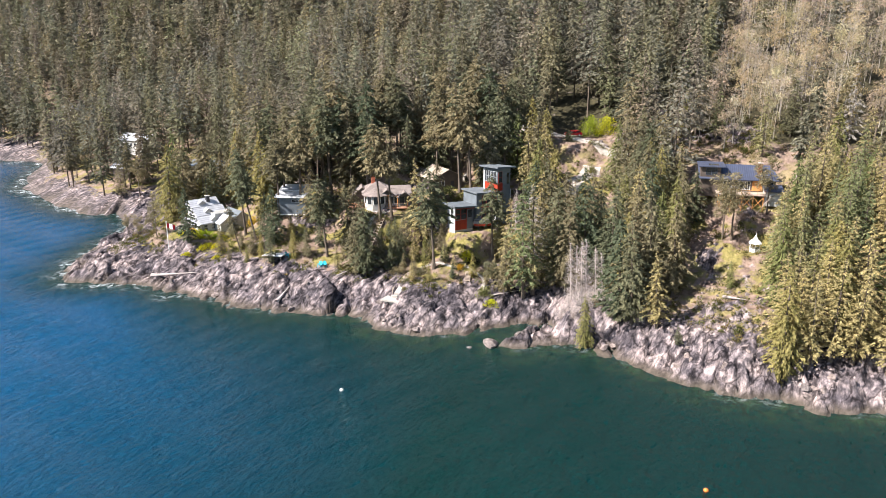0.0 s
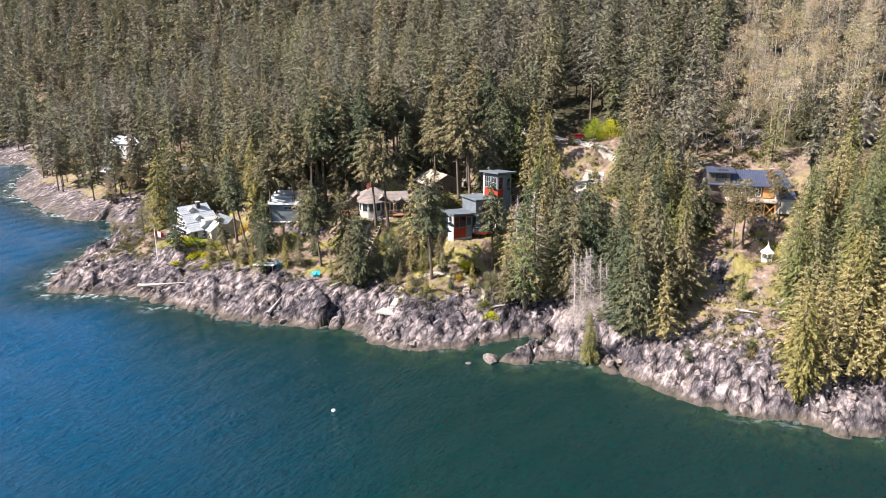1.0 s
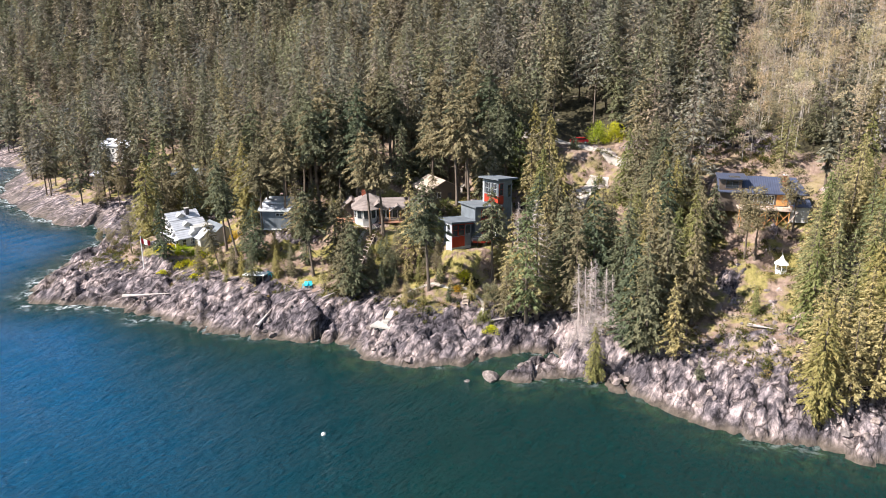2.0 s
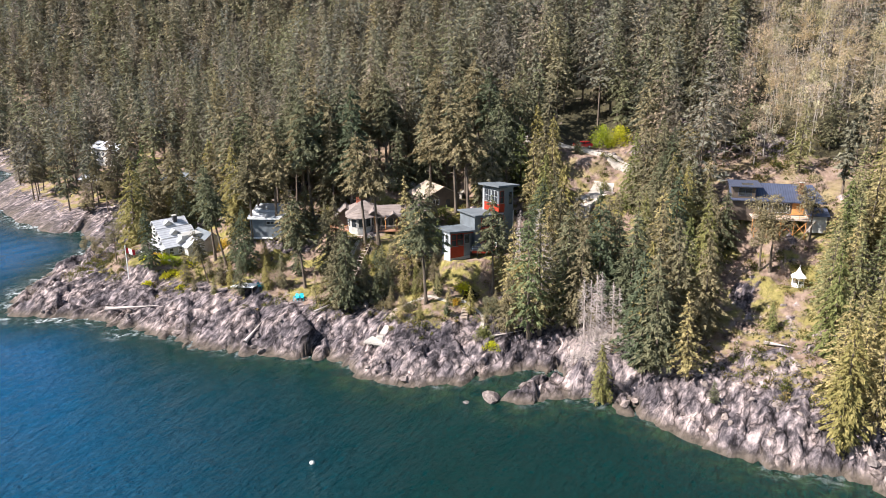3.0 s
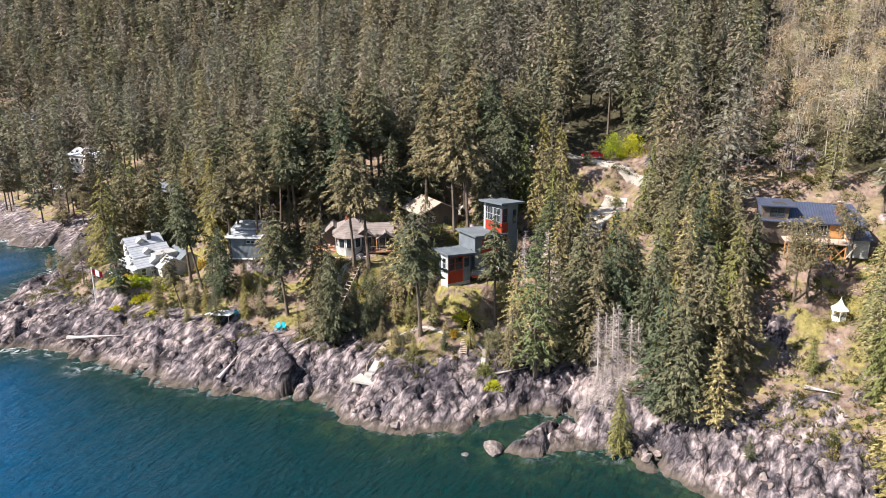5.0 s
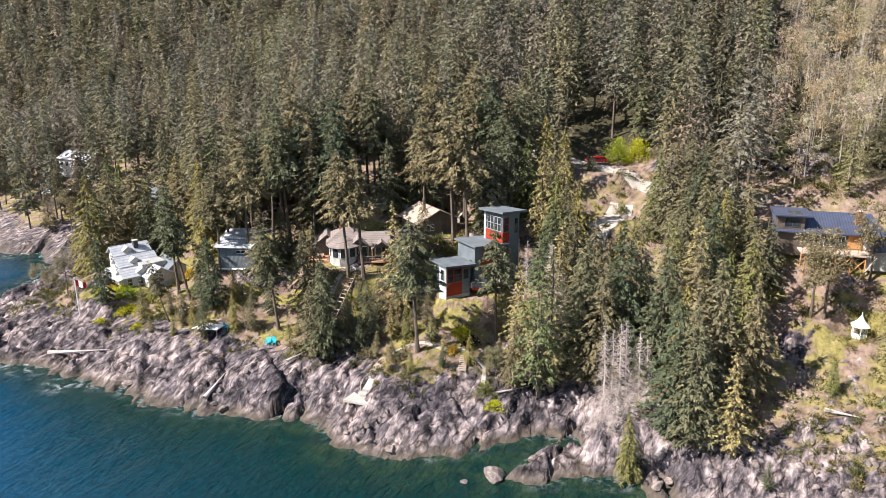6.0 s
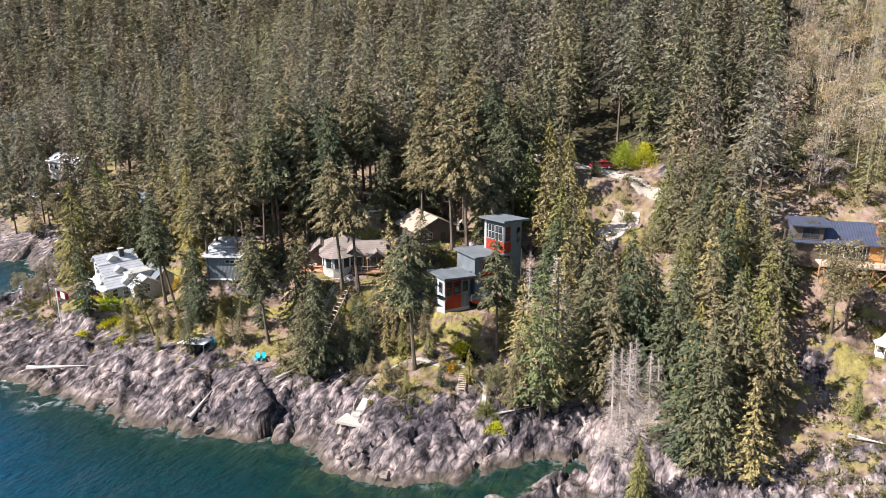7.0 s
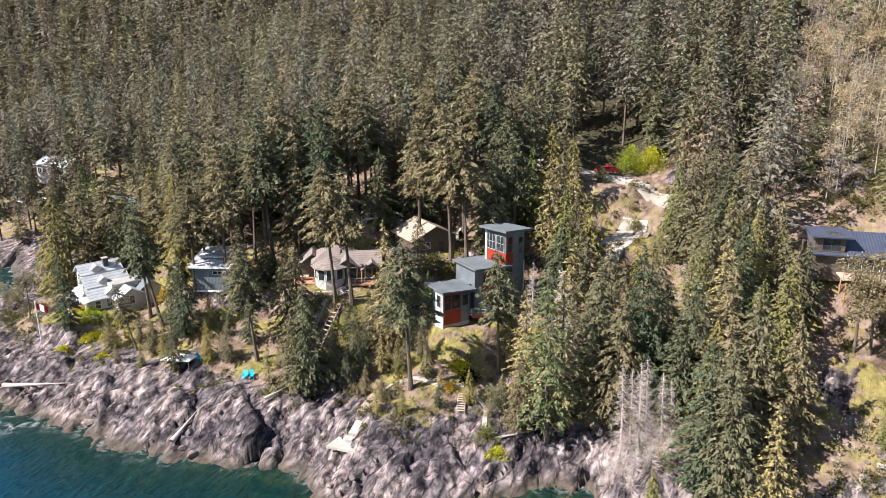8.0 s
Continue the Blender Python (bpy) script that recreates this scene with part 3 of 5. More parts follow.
# the second row, among and behind the houses
for kind, x, y, h in [
    ("fir", -71.3, 235.2, 24),
    ("cedar", -80.5, 227.4, 16),
    ("fir", -73.3, 225.7, 14),
    ("cedar", 22.9, 191.6, 17),
    ("cedar", 18.7, 185.2, 16),
    ("cedar", 26.4, 188.8, 15),
    ("cedar", 22.0, 167.9, 19),
    ("cedar", 25.9, 167.8, 17),
    ("fir", 42.4, 170.1, 18),
    ("fir", 43.0, 160.7, 18),
    ("fir", 47.5, 168.1, 18),
    ("fir", 47.9, 156.0, 17),
    ("cedar", 49.7, 153.2, 14),
    ("cedar", 62.1, 190.4, 12),
    ("alder", 57.1, 183.7, 9),
    ("grey", 68.1, 184.0, 14),
    ("grey", 73.8, 169.6, 15),
    ("fir", 83.7, 177.8, 14),
    ("fir", -8.8, 185.8, 16),
    ("grey", 13.4, 194.5, 16),
    ("fir", -22.3, 193.0, 14),
    ("cedar", 11.0, 169.8, 8),
    ("fir", -2.6, 194.6, 16),
    ("snag", 16.5, 162.0, 11),
    ("fir", 51.0, 156.5, 16),
    ("fir", 49.5, 151.0, 14),
    ("fir", 53.0, 151.5, 12),
    ("pine", 66.5, 147.0, 13),
    ("grey", 73.0, 146.0, 13),
    ("grey", 70.5, 143.0, 12),
]:
    plant(kind, x, y, h)
    standing.append((x, y))


def scatter(count, box, kinds, heights, gap, seed, keep=lambda x, y, d: True, group="trees on the slope"):
    """Trees strewn over a stretch of the plan, clear of plots and of one another."""
    rng = random.Random(seed)
    made = tries = 0
    while made < count and tries < 4000:
        tries += 1
        x, y = rng.uniform(box[0], box[1]), rng.uniform(box[2], box[3])
        d = float(shore_distance(x, y))
        if not keep(x, y, d) or (heights[1] > 9 and in_clearing(x, y)) or any((x - a) ** 2 + (y - b) ** 2 < gap * gap for a, b in standing):
            continue
        plant(rng.choice(kinds), x, y, rng.uniform(*heights), rng.uniform(-2.5, 2.5), rng.uniform(0.85, 1.15), rng, group=group)
        standing.append((x, y))
        made += 1


scatter(48, (20, 52, 132, 178), ["fir", "fir", "cedar", "grey", "fir"], (13, 21), 3.3, 1, lambda x, y, d: d > 9 and x < 49 - 0.1 * (150 - y) and math.hypot(x - 28, y - 131) > 8 and not (25 < x < 41 and y > 157))
scatter(84, (52, 94, 103, 152), ["grey", "grey", "grey", "cedar", "grey"], (13, 19), 2.7, 2, lambda x, y, d: d > 5 and x > 54 + (y - 110) * 0.36, "trees on the steep bank")
scatter(40, (-98, -40, 185, 232), ["fir", "tall", "fir", "cedar"], (14, 23), 4.0, 3, lambda x, y, d: d > 13)
scatter(36, (-50, 18, 178, 200), ["tall", "tall", "fir"], (19, 27), 3.8, 4, lambda x, y, d: d > 38)
scatter(26, (-24, 13, 143, 166), ["fir", "grey", "fir", "cedar"], (3.0, 8.0), 2.6, 6, lambda x, y, d: d > 11 and not (1 < x < 12 and 149 < y) and x < 11, "young trees on the slope")
scatter(12, (-55, -24, 158, 178), ["fir", "fir", "cedar"], (4.0, 9.0), 3.0, 7, lambda x, y, d: d > 12 and math.hypot(x + 37, y - 176) > 6, "young trees on the slope")
scatter(16, (-170, -98, 236, 300), ["fir", "tall", "pine"], (10, 17), 4.0, 5, lambda x, y, d: 9 < d < 24, "trees on the far bank")

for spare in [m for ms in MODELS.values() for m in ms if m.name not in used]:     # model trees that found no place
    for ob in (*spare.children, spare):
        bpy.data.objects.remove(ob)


# ---- building materials ----
def siding(name, color, pitch=0.2, vertical=False, rough=0.5, metal=0.0):
    m, n, l, b = material(name, rough, metal, 0.4)
    w = n.new("ShaderNodeTexWave")
    w.bands_direction = "X" if vertical else "Z"
    w.inputs["Scale"].default_value = 0.314 / pitch
    tc = n.new("ShaderNodeTexCoord")
    l.new(tc.outputs["Object"], w.inputs["Vector"])
    col = ramp(n, l, noise_node(n, l, 0.7, 5, 0.6), [(0.3, tuple(c * 0.78 for c in color)), (0.7, tuple(min(1, c * 1.12) for c in color))])
    seam = ramp(n, l, w.outputs[0], [(0.05, (0.7,) * 3), (0.2, (1, 1, 1))])
    l.new(mix(n, l, 1.0, col, seam, "MULTIPLY"), b.inputs["Base Color"])
    bump(n, l, w.outputs[0], b, 0.6, 0.03)
    return m


def glass_material():
    m, n, l, b = material("window_glass", 0.04, 0, 0.8)
    l.new(ramp(n, l, noise_node(n, l, 0.6, 2), [(0.3, (0.015, 0.018, 0.02)), (0.7, (0.05, 0.055, 0.06))]), b.inputs["Base Color"])
    return m


glass = glass_material()
white_metal = siding("white_standing_seam_metal", (0.46, 0.465, 0.48), 0.5, True, 0.45)
cream_wall = siding("pale_grey_lap_siding", (0.48, 0.46, 0.42), 0.2)
white_trim = plain("white_trim_paint", (0.78, 0.77, 0.74), 0.5, spread=0.1)
grey_siding = siding("blue_grey_corrugated_siding", (0.17, 0.19, 0.205), 0.25, True, 0.45, 0.2)
pale_siding = siding("pale_corrugated_siding", (0.36, 0.37, 0.37), 0.25, True, 0.45)
red_panel = plain("rust_red_panel", (0.33, 0.035, 0.014), 0.55, spread=0.25, scale=2)
grey_roof = plain("grey_membrane_roof", (0.13, 0.145, 0.155), 0.8, spread=0.2, scale=1.5)
shingle = siding("grey_brown_shingles", (0.21, 0.17, 0.15), 0.22, False, 0.9)
tan_roof = siding("tan_shingles", (0.36, 0.285, 0.22), 0.22, False, 0.9)
navy_roof = siding("dark_slate_blue_metal_roof", (0.075, 0.085, 0.125), 0.45, True, 0.35, 0.2)
brown_wall = siding("brown_board_siding", (0.12, 0.09, 0.07), 0.2)
timber = plain("orange_stained_timber", (0.52, 0.24, 0.08), 0.6, spread=0.3, scale=2)
deck_wood = plain("weathered_deck_boards", (0.42, 0.33, 0.26), 0.8, spread=0.25, scale=2)
red_deck = plain("red_brown_deck_boards", (0.5, 0.26, 0.16), 0.7, spread=0.25, scale=2)
brick = plain("red_chimney_brick", (0.38, 0.11, 0.06), 0.85, spread=0.3, scale=4, relief=0.02)
concrete = plain("pale_concrete", (0.40, 0.365, 0.32), 0.85, spread=0.18, scale=1.2, relief=0.01)
dark_metal = plain("dark_painted_metal", (0.06, 0.06, 0.065), 0.5, spread=0.2)
gravel = plain("pale_gravel", (0.40, 0.355, 0.30), 0.95, spread=0.25, scale=1.2, relief=0.04)


# ---- building parts ----
def part(name, me, mat, parent, label=""):
    if isinstance(me, bmesh.types.BMesh):
        bm, me = me, bpy.data.meshes.new(name)
        bm.to_mesh(me)
        bm.free()
        me.materials.append(mat)
    ob = new(name, me)
    ob.parent = parent
    if label:
        ob["label"] = label
    return ob


def block(x0, x1, y0, y1, z0, z1, bevel=0.03):
    bm = bmesh.new()
    bmesh.ops.create_cube(bm, size=1)
    for v in bm.verts:
        v.co = Vector(((x0, x1)[v.co.x > 0], (y0, y1)[v.co.y > 0], (z0, z1)[v.co.z > 0]))
    if bevel:
        bmesh.ops.bevel(bm, geom=bm.edges[:], offset=bevel, segments=1, affect="EDGES")
    return bm


def slab(corners, thick):
    """A plate under four (or more) corners given in order round its top."""
    bm = bmesh.new()
    top = [bm.verts.new(c) for c in corners]
    low = [bm.verts.new((c[0], c[1], c[2] - thick)) for c in corners]
    bm.faces.new(top)
    bm.faces.new(low[::-1])
    for k in range(len(top)):
        j = (k + 1) % len(top)
        bm.faces.new((top[k], low[k], low[j], top[j]))
    bmesh.ops.recalc_face_normals(bm, faces=bm.faces[:])
    return bm


def bar(a, b, r, sides=6):
    """A round bar between two points."""
    a, b = Vector(a), Vector(b)
    bm = bmesh.new()
    bmesh.ops.create_cone(bm, cap_ends=True, segments=sides, radius1=r, radius2=r, depth=(b - a).length)
    bmesh.ops.transform(bm, matrix=Matrix.Translation((a + b) / 2) @ (b - a).to_track_quat("Z", "Y").to_matrix().to_4x4(), verts=bm.verts[:])
    return bm


def house_root(name, x, y, z, turn, label, category="house"):
    ob = new(name)
    ob.matrix_basis = pose(x, y, z, 0, 0, turn)
    return tagged(ob, label, category)


def window(parent, side, at, c, z, w, h, trim, cols=1, rows=1, depth=0.0):
    """A window on the front (side F, wall at y = at), left (L, x = at) or right (R) wall; c is its middle along the wall."""
    def put(u0, u1, v0, v1, out0, out1, bevel=0.0):
        if side == "F":
            return block(u0, u1, at - out1, at - out0, v0, v1, bevel)
        if side == "L":
            return block(at - out1, at - out0, u0, u1, v0, v1, bevel)
        return block(at + out0, at + out1, u0, u1, v0, v1, bevel)
    pane0 = part("window", put(c - w / 2, c + w / 2, z, z + h, 0.0, 0.025), glass, parent, "dark reflecting window glass")
    t = 0.07
    for nm, a in (("window_frame", (c - w / 2 - t, c - w / 2, z - t, z + h + t)), ("window_frame", (c + w / 2, c + w / 2 + t, z - t, z + h + t)),
                  ("window_head", (c - w / 2, c + w / 2, z + h, z + h + t)), ("window_sill", (c - w / 2, c + w / 2, z - t, z))):
        part(nm, put(*a, 0.0, 0.07), trim, pane0)
    for k in range(1, cols):
        u = c - w / 2 + w * k / cols
        part("mullion", put(u - 0.035, u + 0.035, z, z + h, 0.02, 0.06), trim, pane0)
    for k in range(1, rows):
        v = z + h * k / rows
        part("glazing_bar", put(c - w / 2, c + w / 2, v - 0.035, v + 0.035, 0.02, 0.055), trim, pane0)


def gable_roof(parent, x0, x1, y0, y1, ze, zr, along, roof, wall, over=0.45, thick=0.16, trim=None):
    """Two roof slopes with gable ends; along X or Y is the ridge's direction."""
    if along == "X":
        ym = (y0 + y1) / 2
        k = (zr - ze) / (ym - y0)
        part("roof_slope", slab([(x0 - over, y0 - over, ze - k * over), (x1 + over, y0 - over, ze - k * over), (x1 + over, ym, zr), (x0 - over, ym, zr)], thick), roof, parent)
        part("roof_slope", slab([(x0 - over, ym, zr), (x1 + over, ym, zr), (x1 + over, y1 + over, ze - k * over), (x0 - over, y1 + over, ze - k * over)], thick), roof, parent)
        for x in (x0, x1):
            bm = bmesh.new()
            f = bm.faces.new([bm.verts.new(c) for c in ((x, y0, ze - thick), (x, y1, ze - thick), (x, ym, zr - thick))])
            g = bmesh.ops.extrude_face_region(bm, geom=[f])["geom"]
            bmesh.ops.translate(bm, vec=(0.12 if x == x0 else -0.12, 0, 0), verts=[v for v in g if isinstance(v, bmesh.types.BMVert)])
            bmesh.ops.recalc_face_normals(bm, faces=bm.faces[:])
            part("gable", bm, wall, parent)
    else:
        xm = (x0 + x1) / 2
        k = (zr - ze) / (xm - x0)
        part("roof_slope", slab([(x0 - over, y0 - over, ze - k * over), (xm, y0 - over, zr), (xm, y1 + over, zr), (x0 - over, y1 + over, ze - k * over)], thick), roof, parent)
        part("roof_slope", slab([(xm, y0 - over, zr), (x1 + over, y0 - over, ze - k * over), (x1 + over, y1 + over, ze - k * over), (xm, y1 + over, zr)], thick), roof, parent)
        for y in (y0, y1):
            bm = bmesh.new()
            f = bm.faces.new([bm.verts.new(c) for c in ((x0, y, ze - thick), (x1, y, ze - thick), (xm, y, zr - thick))])
            g = bmesh.ops.extrude_face_region(bm, geom=[f])["geom"]
            bmesh.ops.translate(bm, vec=(0, 0.12 if y == y0 else -0.12, 0), verts=[v for v in g if isinstance(v, bmesh.types.BMVert)])
            bmesh.ops.recalc_face_normals(bm, faces=bm.faces[:])
            part("gable", bm, wall, parent)


def hip_roof(parent, x0, x1, y0, y1, ze, zr, roof, over=0.5, thick=0.16):
    a, b, c, d = x0 - over, x1 + over, y0 - over, y1 + over
    ym, run = (c + d) / 2, (d - c) / 2 * 0.95
    p, q = (a + run, ym, zr), (b - run, ym, zr)
    if a + run > b - run:
        p = q = ((a + b) / 2, ym, zr)
        faces = [[(a, c, ze), (b, c, ze), p], [(b, c, ze), (b, d, ze), p], [(b, d, ze), (a, d, ze), p], [(a, d, ze), (a, c, ze), p]]
    else:
        faces = [[(a, c, ze), (b, c, ze), q, p], [(b, c, ze), (b, d, ze), q], [(b, d, ze), (a, d, ze), p, q], [(a, d, ze), (a, c, ze), p]]
    for f in faces:
        part("roof_slope", slab(f, thick), roof, parent)


def railing(parent, pts, mat, h=1.0, step=1.6):
    for a, b in zip(pts, pts[1:]):
        a, b = Vector(a), Vector(b)
        part("rail", bar(a + Vector((0, 0, h)), b + Vector((0, 0, h)), 0.045), mat, parent)
        part("rail", bar(a + Vector((0, 0, h * 0.5)), b + Vector((0, 0, h * 0.5)), 0.025), mat, parent)
        n = max(1, round((b - a).length / step))
        for k in range(n + 1):
            p = a.lerp(b, k / n)
            part("post", bar(p, p + Vector((0, 0, h)), 0.04), mat, parent)


# ---- houses ----
def white_house():
    r = house_root("house", -67.4, 187.4, 7.0, -47, "white metal-roofed two-storey house with stepped gables")
    part("wall", block(0.4, 9.8, 3.4, 8.2, -1, 4.2), cream_wall, r)
    for x0, y0, ze, zr, w in ((0.0, 0.4, 5.6, 6.9, 3.7), (3.4, 0.0, 4.1, 5.4, 3.6), (6.7, -0.5, 2.6, 3.8, 3.5)):
        part("wall", block(x0 + 0.2, x0 + w - 0.2, y0, 7.6, -1, ze - 0.1), cream_wall, r)
        gable_roof(r, x0 + 0.15, x0 + w - 0.15, y0, 7.4, ze, zr, "Y", white_metal, cream_wall, 0.45)
        window(r, "F", y0, x0 + w / 2, ze - 1.7, 1.3, 1.3, white_trim, 2, 2)
        window(r, "F", y0, x0 + w / 2, 0.2, 1.9, 1.3 if ze > 3 else 0.8, white_trim, 3, 1)
        for u in (0.1, w - 0.1):
            part("porch_post", bar((x0 + u, y0 - 1.1, -0.8), (x0 + u, y0 - 1.1, 2.0), 0.11), white_trim, r)
        part("porch_roof", slab([(x0 - 0.1, y0 - 1.3, 1.95), (x0 + w + 0.05, y0 - 1.3, 1.95), (x0 + w + 0.05, y0 - 0.02, 2.25), (x0 - 0.1, y0 - 0.02, 2.25)], 0.12), white_metal, r)
        # a small dormer gable on the seaward slope
        part("dormer_wall", block(x0 + w - 1.0, x0 + w - 0.1, 2.3, 3.9, ze - 0.4, ze + 0.5), cream_wall, r)
        gable_roof(r, x0 + w - 1.5, x0 + w, 2.2, 4.0, ze + 0.55, ze + 1.15, "X", white_metal, cream_wall, 0.18, 0.1)
    part("wall", block(9.6, 12.9, 3.2, 8.2, -1, 2.5), cream_wall, r)
    gable_roof(r, 9.6, 12.9, 3.2, 8.2, 2.5, 4.0, "X", white_metal, cream_wall)
    window(r, "R", 12.9, 5.7, 1.0, 0.9, 1.5, white_trim, 1, 2)
    part("wall", block(5.5, 12.0, 7.6, 11.5, -1, 3.0), cream_wall, r)
    gable_roof(r, 5.5, 12.0, 7.6, 11.5, 3.0, 4.4, "X", grey_roof, cream_wall)
    part("chimney", block(2.2, 3.1, 4.6, 5.5, 5.6, 7.5), dark_metal, r)
    part("chimney_cap", block(2.1, 3.2, 4.5, 5.6, 7.5, 7.65), concrete, r)
    for c in (1.8, 3.8, 5.8):
        window(r, "R", 10.0, c - 1.2, 0.5, 0.9, 1.4, white_trim, 1, 2)
    part("terrace", slab([(-3.0, -3.6, 0.05), (4.0, -4.6, 0.05), (10.5, -4.0, 0.05), (13.5, -0.5, 0.05), (10.4, -0.4, 0.05), (0, 0.3, 0.05)], 1.4), concrete, r, "pale stone terrace")
    railing(r, [(3.0, -4.3, 0.05), (6.5, -4.2, 0.05), (10.2, -3.8, 0.05)], white_trim)


def studio():
    r = house_root("garage", -40.2, 174.2, 12.5, -4, "blue-grey boxy building with a pale low roof", "outbuilding")
    part("wall", block(0, 7.0, 0, 6, 0.8, 5.2), grey_siding, r)
    part("roof", slab([(-0.4, -0.6, 5.3), (7.4, -0.6, 5.3), (7.4, 6.4, 6.5), (-0.4, 6.4, 6.5)], 0.22), white_metal, r, "pale grey sloping roof")
    part("roof_step", slab([(0.6, 2.2, 6.35), (7.0, 2.2, 6.35), (7.0, 6.2, 6.95), (0.6, 6.2, 6.95)], 0.4), white_metal, r)
    window(r, "F", 0, 4.9, 3.8, 2.6, 0.5, white_trim, 3)
    part("fascia", block(-0.42, 7.42, -0.7, -0.6, 4.95, 5.32, 0), white_trim, r)
    part("floor_beam", block(-0.1, 7.1, -0.1, 6.1, 0.5, 0.8), white_trim, r)
    for x in (0.3, 3.5, 6.7):
        for y in (0.4, 3, 5.6):
            part("post", bar((x, y, -1.6), (x, y, 0.6), 0.11), dark_metal, r)


def turret_house():
    r = house_root("house", -20.0, 168.4, 15.9, 8, "grey-brown shingled house with a many-sided window bay")
    # the many-sided bay
    ang = [radians(a) for a in range(180, 361, 36)]
    pts = [(4.3 + 2.6 * math.cos(a), 2.2 + 2.6 * math.sin(a)) for a in ang]
    for (ax, ay), (bx, by) in zip(pts, pts[1:]):
        part("bay_wall", slab([(ax, ay, 3.1), (bx, by, 3.1), (bx * 0.97 + 4.3 * 0.03, by * 0.97 + 0.066, 3.1), (ax * 0.97 + 4.3 * 0.03, ay * 0.97 + 0.066, 3.1)], 4.9), cream_wall, r)
        m = Vector(((ax + bx) / 2, (ay + by) / 2, 0))
        n = (m - Vector((4.3, 2.2, 0))).normalized()
        s = Vector((bx - ax, by - ay, 0)).normalized()
        o = m + n * 0.05
        a, b = o - s * 0.6, o + s * 0.6
        part("window", slab([(*a.xy, 2.75), (*b.xy, 2.75), *[(*(q + n * 0.04).xy, 2.75) for q in (b, a)]], 1.7), glass, r, "tall dark window glass")
        for q in (a, b):
            part("window_frame", bar((*(q + n * 0.02).xy, 1.0), (*(q + n * 0.02).xy, 2.8), 0.05, 4), white_trim, r)
        w0, w1 = Vector((4.3 + (ax - 4.3) * 1.25, 2.2 + (ay - 2.2) * 1.25, 3.0)), Vector((4.3 + (bx - 4.3) * 1.25, 2.2 + (by - 2.2) * 1.25, 3.0))
        part("roof_slope", slab([w0, w1, (4.3, 2.4, 4.5)], 0.14), shingle, r)
    part("wall", block(1.6, 11.5, 2.4, 9.0, -1.8, 3.2), brown_wall, r)
    hip_roof(r, 1.6, 8.4, 2.6, 9.0, 3.2, 5.4, shingle)
    gable_roof(r, 7.4, 12.2, 1.4, 8.0, 3.1, 4.5, "X", shingle, brown_wall, 0.7)
    gable_roof(r, 5.6, 8.4, 0.9, 5.0, 3.3, 4.3, "Y", shingle, brown_wall, 0.4)
    part("chimney", block(3.6, 4.5, 5.6, 6.5, 4.0, 6.6), brick, r)
    gable_roof(r, 9.6, 12.6, 0.4, 4.6, 2.7, 3.7, "Y", shingle, brown_wall, 0.4)
    part("rear_wall", block(-0.6, 3.2, 5.2, 9.4, -1.8, 2.7), brown_wall, r)
    gable_roof(r, -0.6, 3.2, 5.2, 9.4, 2.7, 4.2, "Y", shingle, brown_wall, 0.5)
    for x in (7.2, 9.4, 11.8):
        part("porch_post", bar((x, 0.6, -0.8), (x, 0.6, 3.0), 0.11), timber, r)
    part("deck", block(6.6, 13.0, 0.2, 2.4, -0.3, 0.0), red_deck, r)
    railing(r, [(6.8, 0.3, 0), (12.9, 0.3, 0), (12.9, 2.3, 0)], deck_wood)
    part("deck", block(-2.2, 2.2, 2.0, 7.4, -0.4, -0.1), red_deck, r, "red-brown wooden deck")
    part("deck_table", block(-0.8, 0.6, 3.4, 4.6, 0.5, 0.62), deck_wood, r)
    part("table_leg", bar((-0.1, 4.0, -0.2), (-0.1, 4.0, 0.6), 0.12), deck_wood, r)
    railing(r, [(-2.1, 7.3, -0.1), (-2.1, 2.1, -0.1), (1.6, 2.1, -0.1)], timber)
    for k in range(3):
        window(r, "F", 2.4, 8.0 + 1.3 * k, 0.3, 1.0, 1.9, white_trim)
    part("lower_terrace", slab([(1.2, -1.6, -1.4), (7.4, -1.6, -1.4), (7.0, 1.2, -1.4), (1.2, 1.2, -1.4)], 0.35), deck_wood, r)
    railing(r, [(1.3, -1.5, -1.4), (7.3, -1.5, -1.4)], white_trim)


def tan_house():
    r = house_root("house", -2.3, 177.0, 18.8, 28, "low brown house with a pale tan gable roof")
    part("wall", block(0, 8.4, 0.4, 8.0, -1.5, 2.6), brown_wall, r)
    gable_roof(r, 0, 8.4, 0.4, 8.0, 2.6, 4.6, "Y", tan_roof, brown_wall, 0.6)
    window(r, "F", 0.4, 2.4, 0.6, 1.6, 1.1, white_trim, 2)
    part("door", block(5.0, 6.0, 0.33, 0.4, -0.6, 1.5), dark_metal, r)


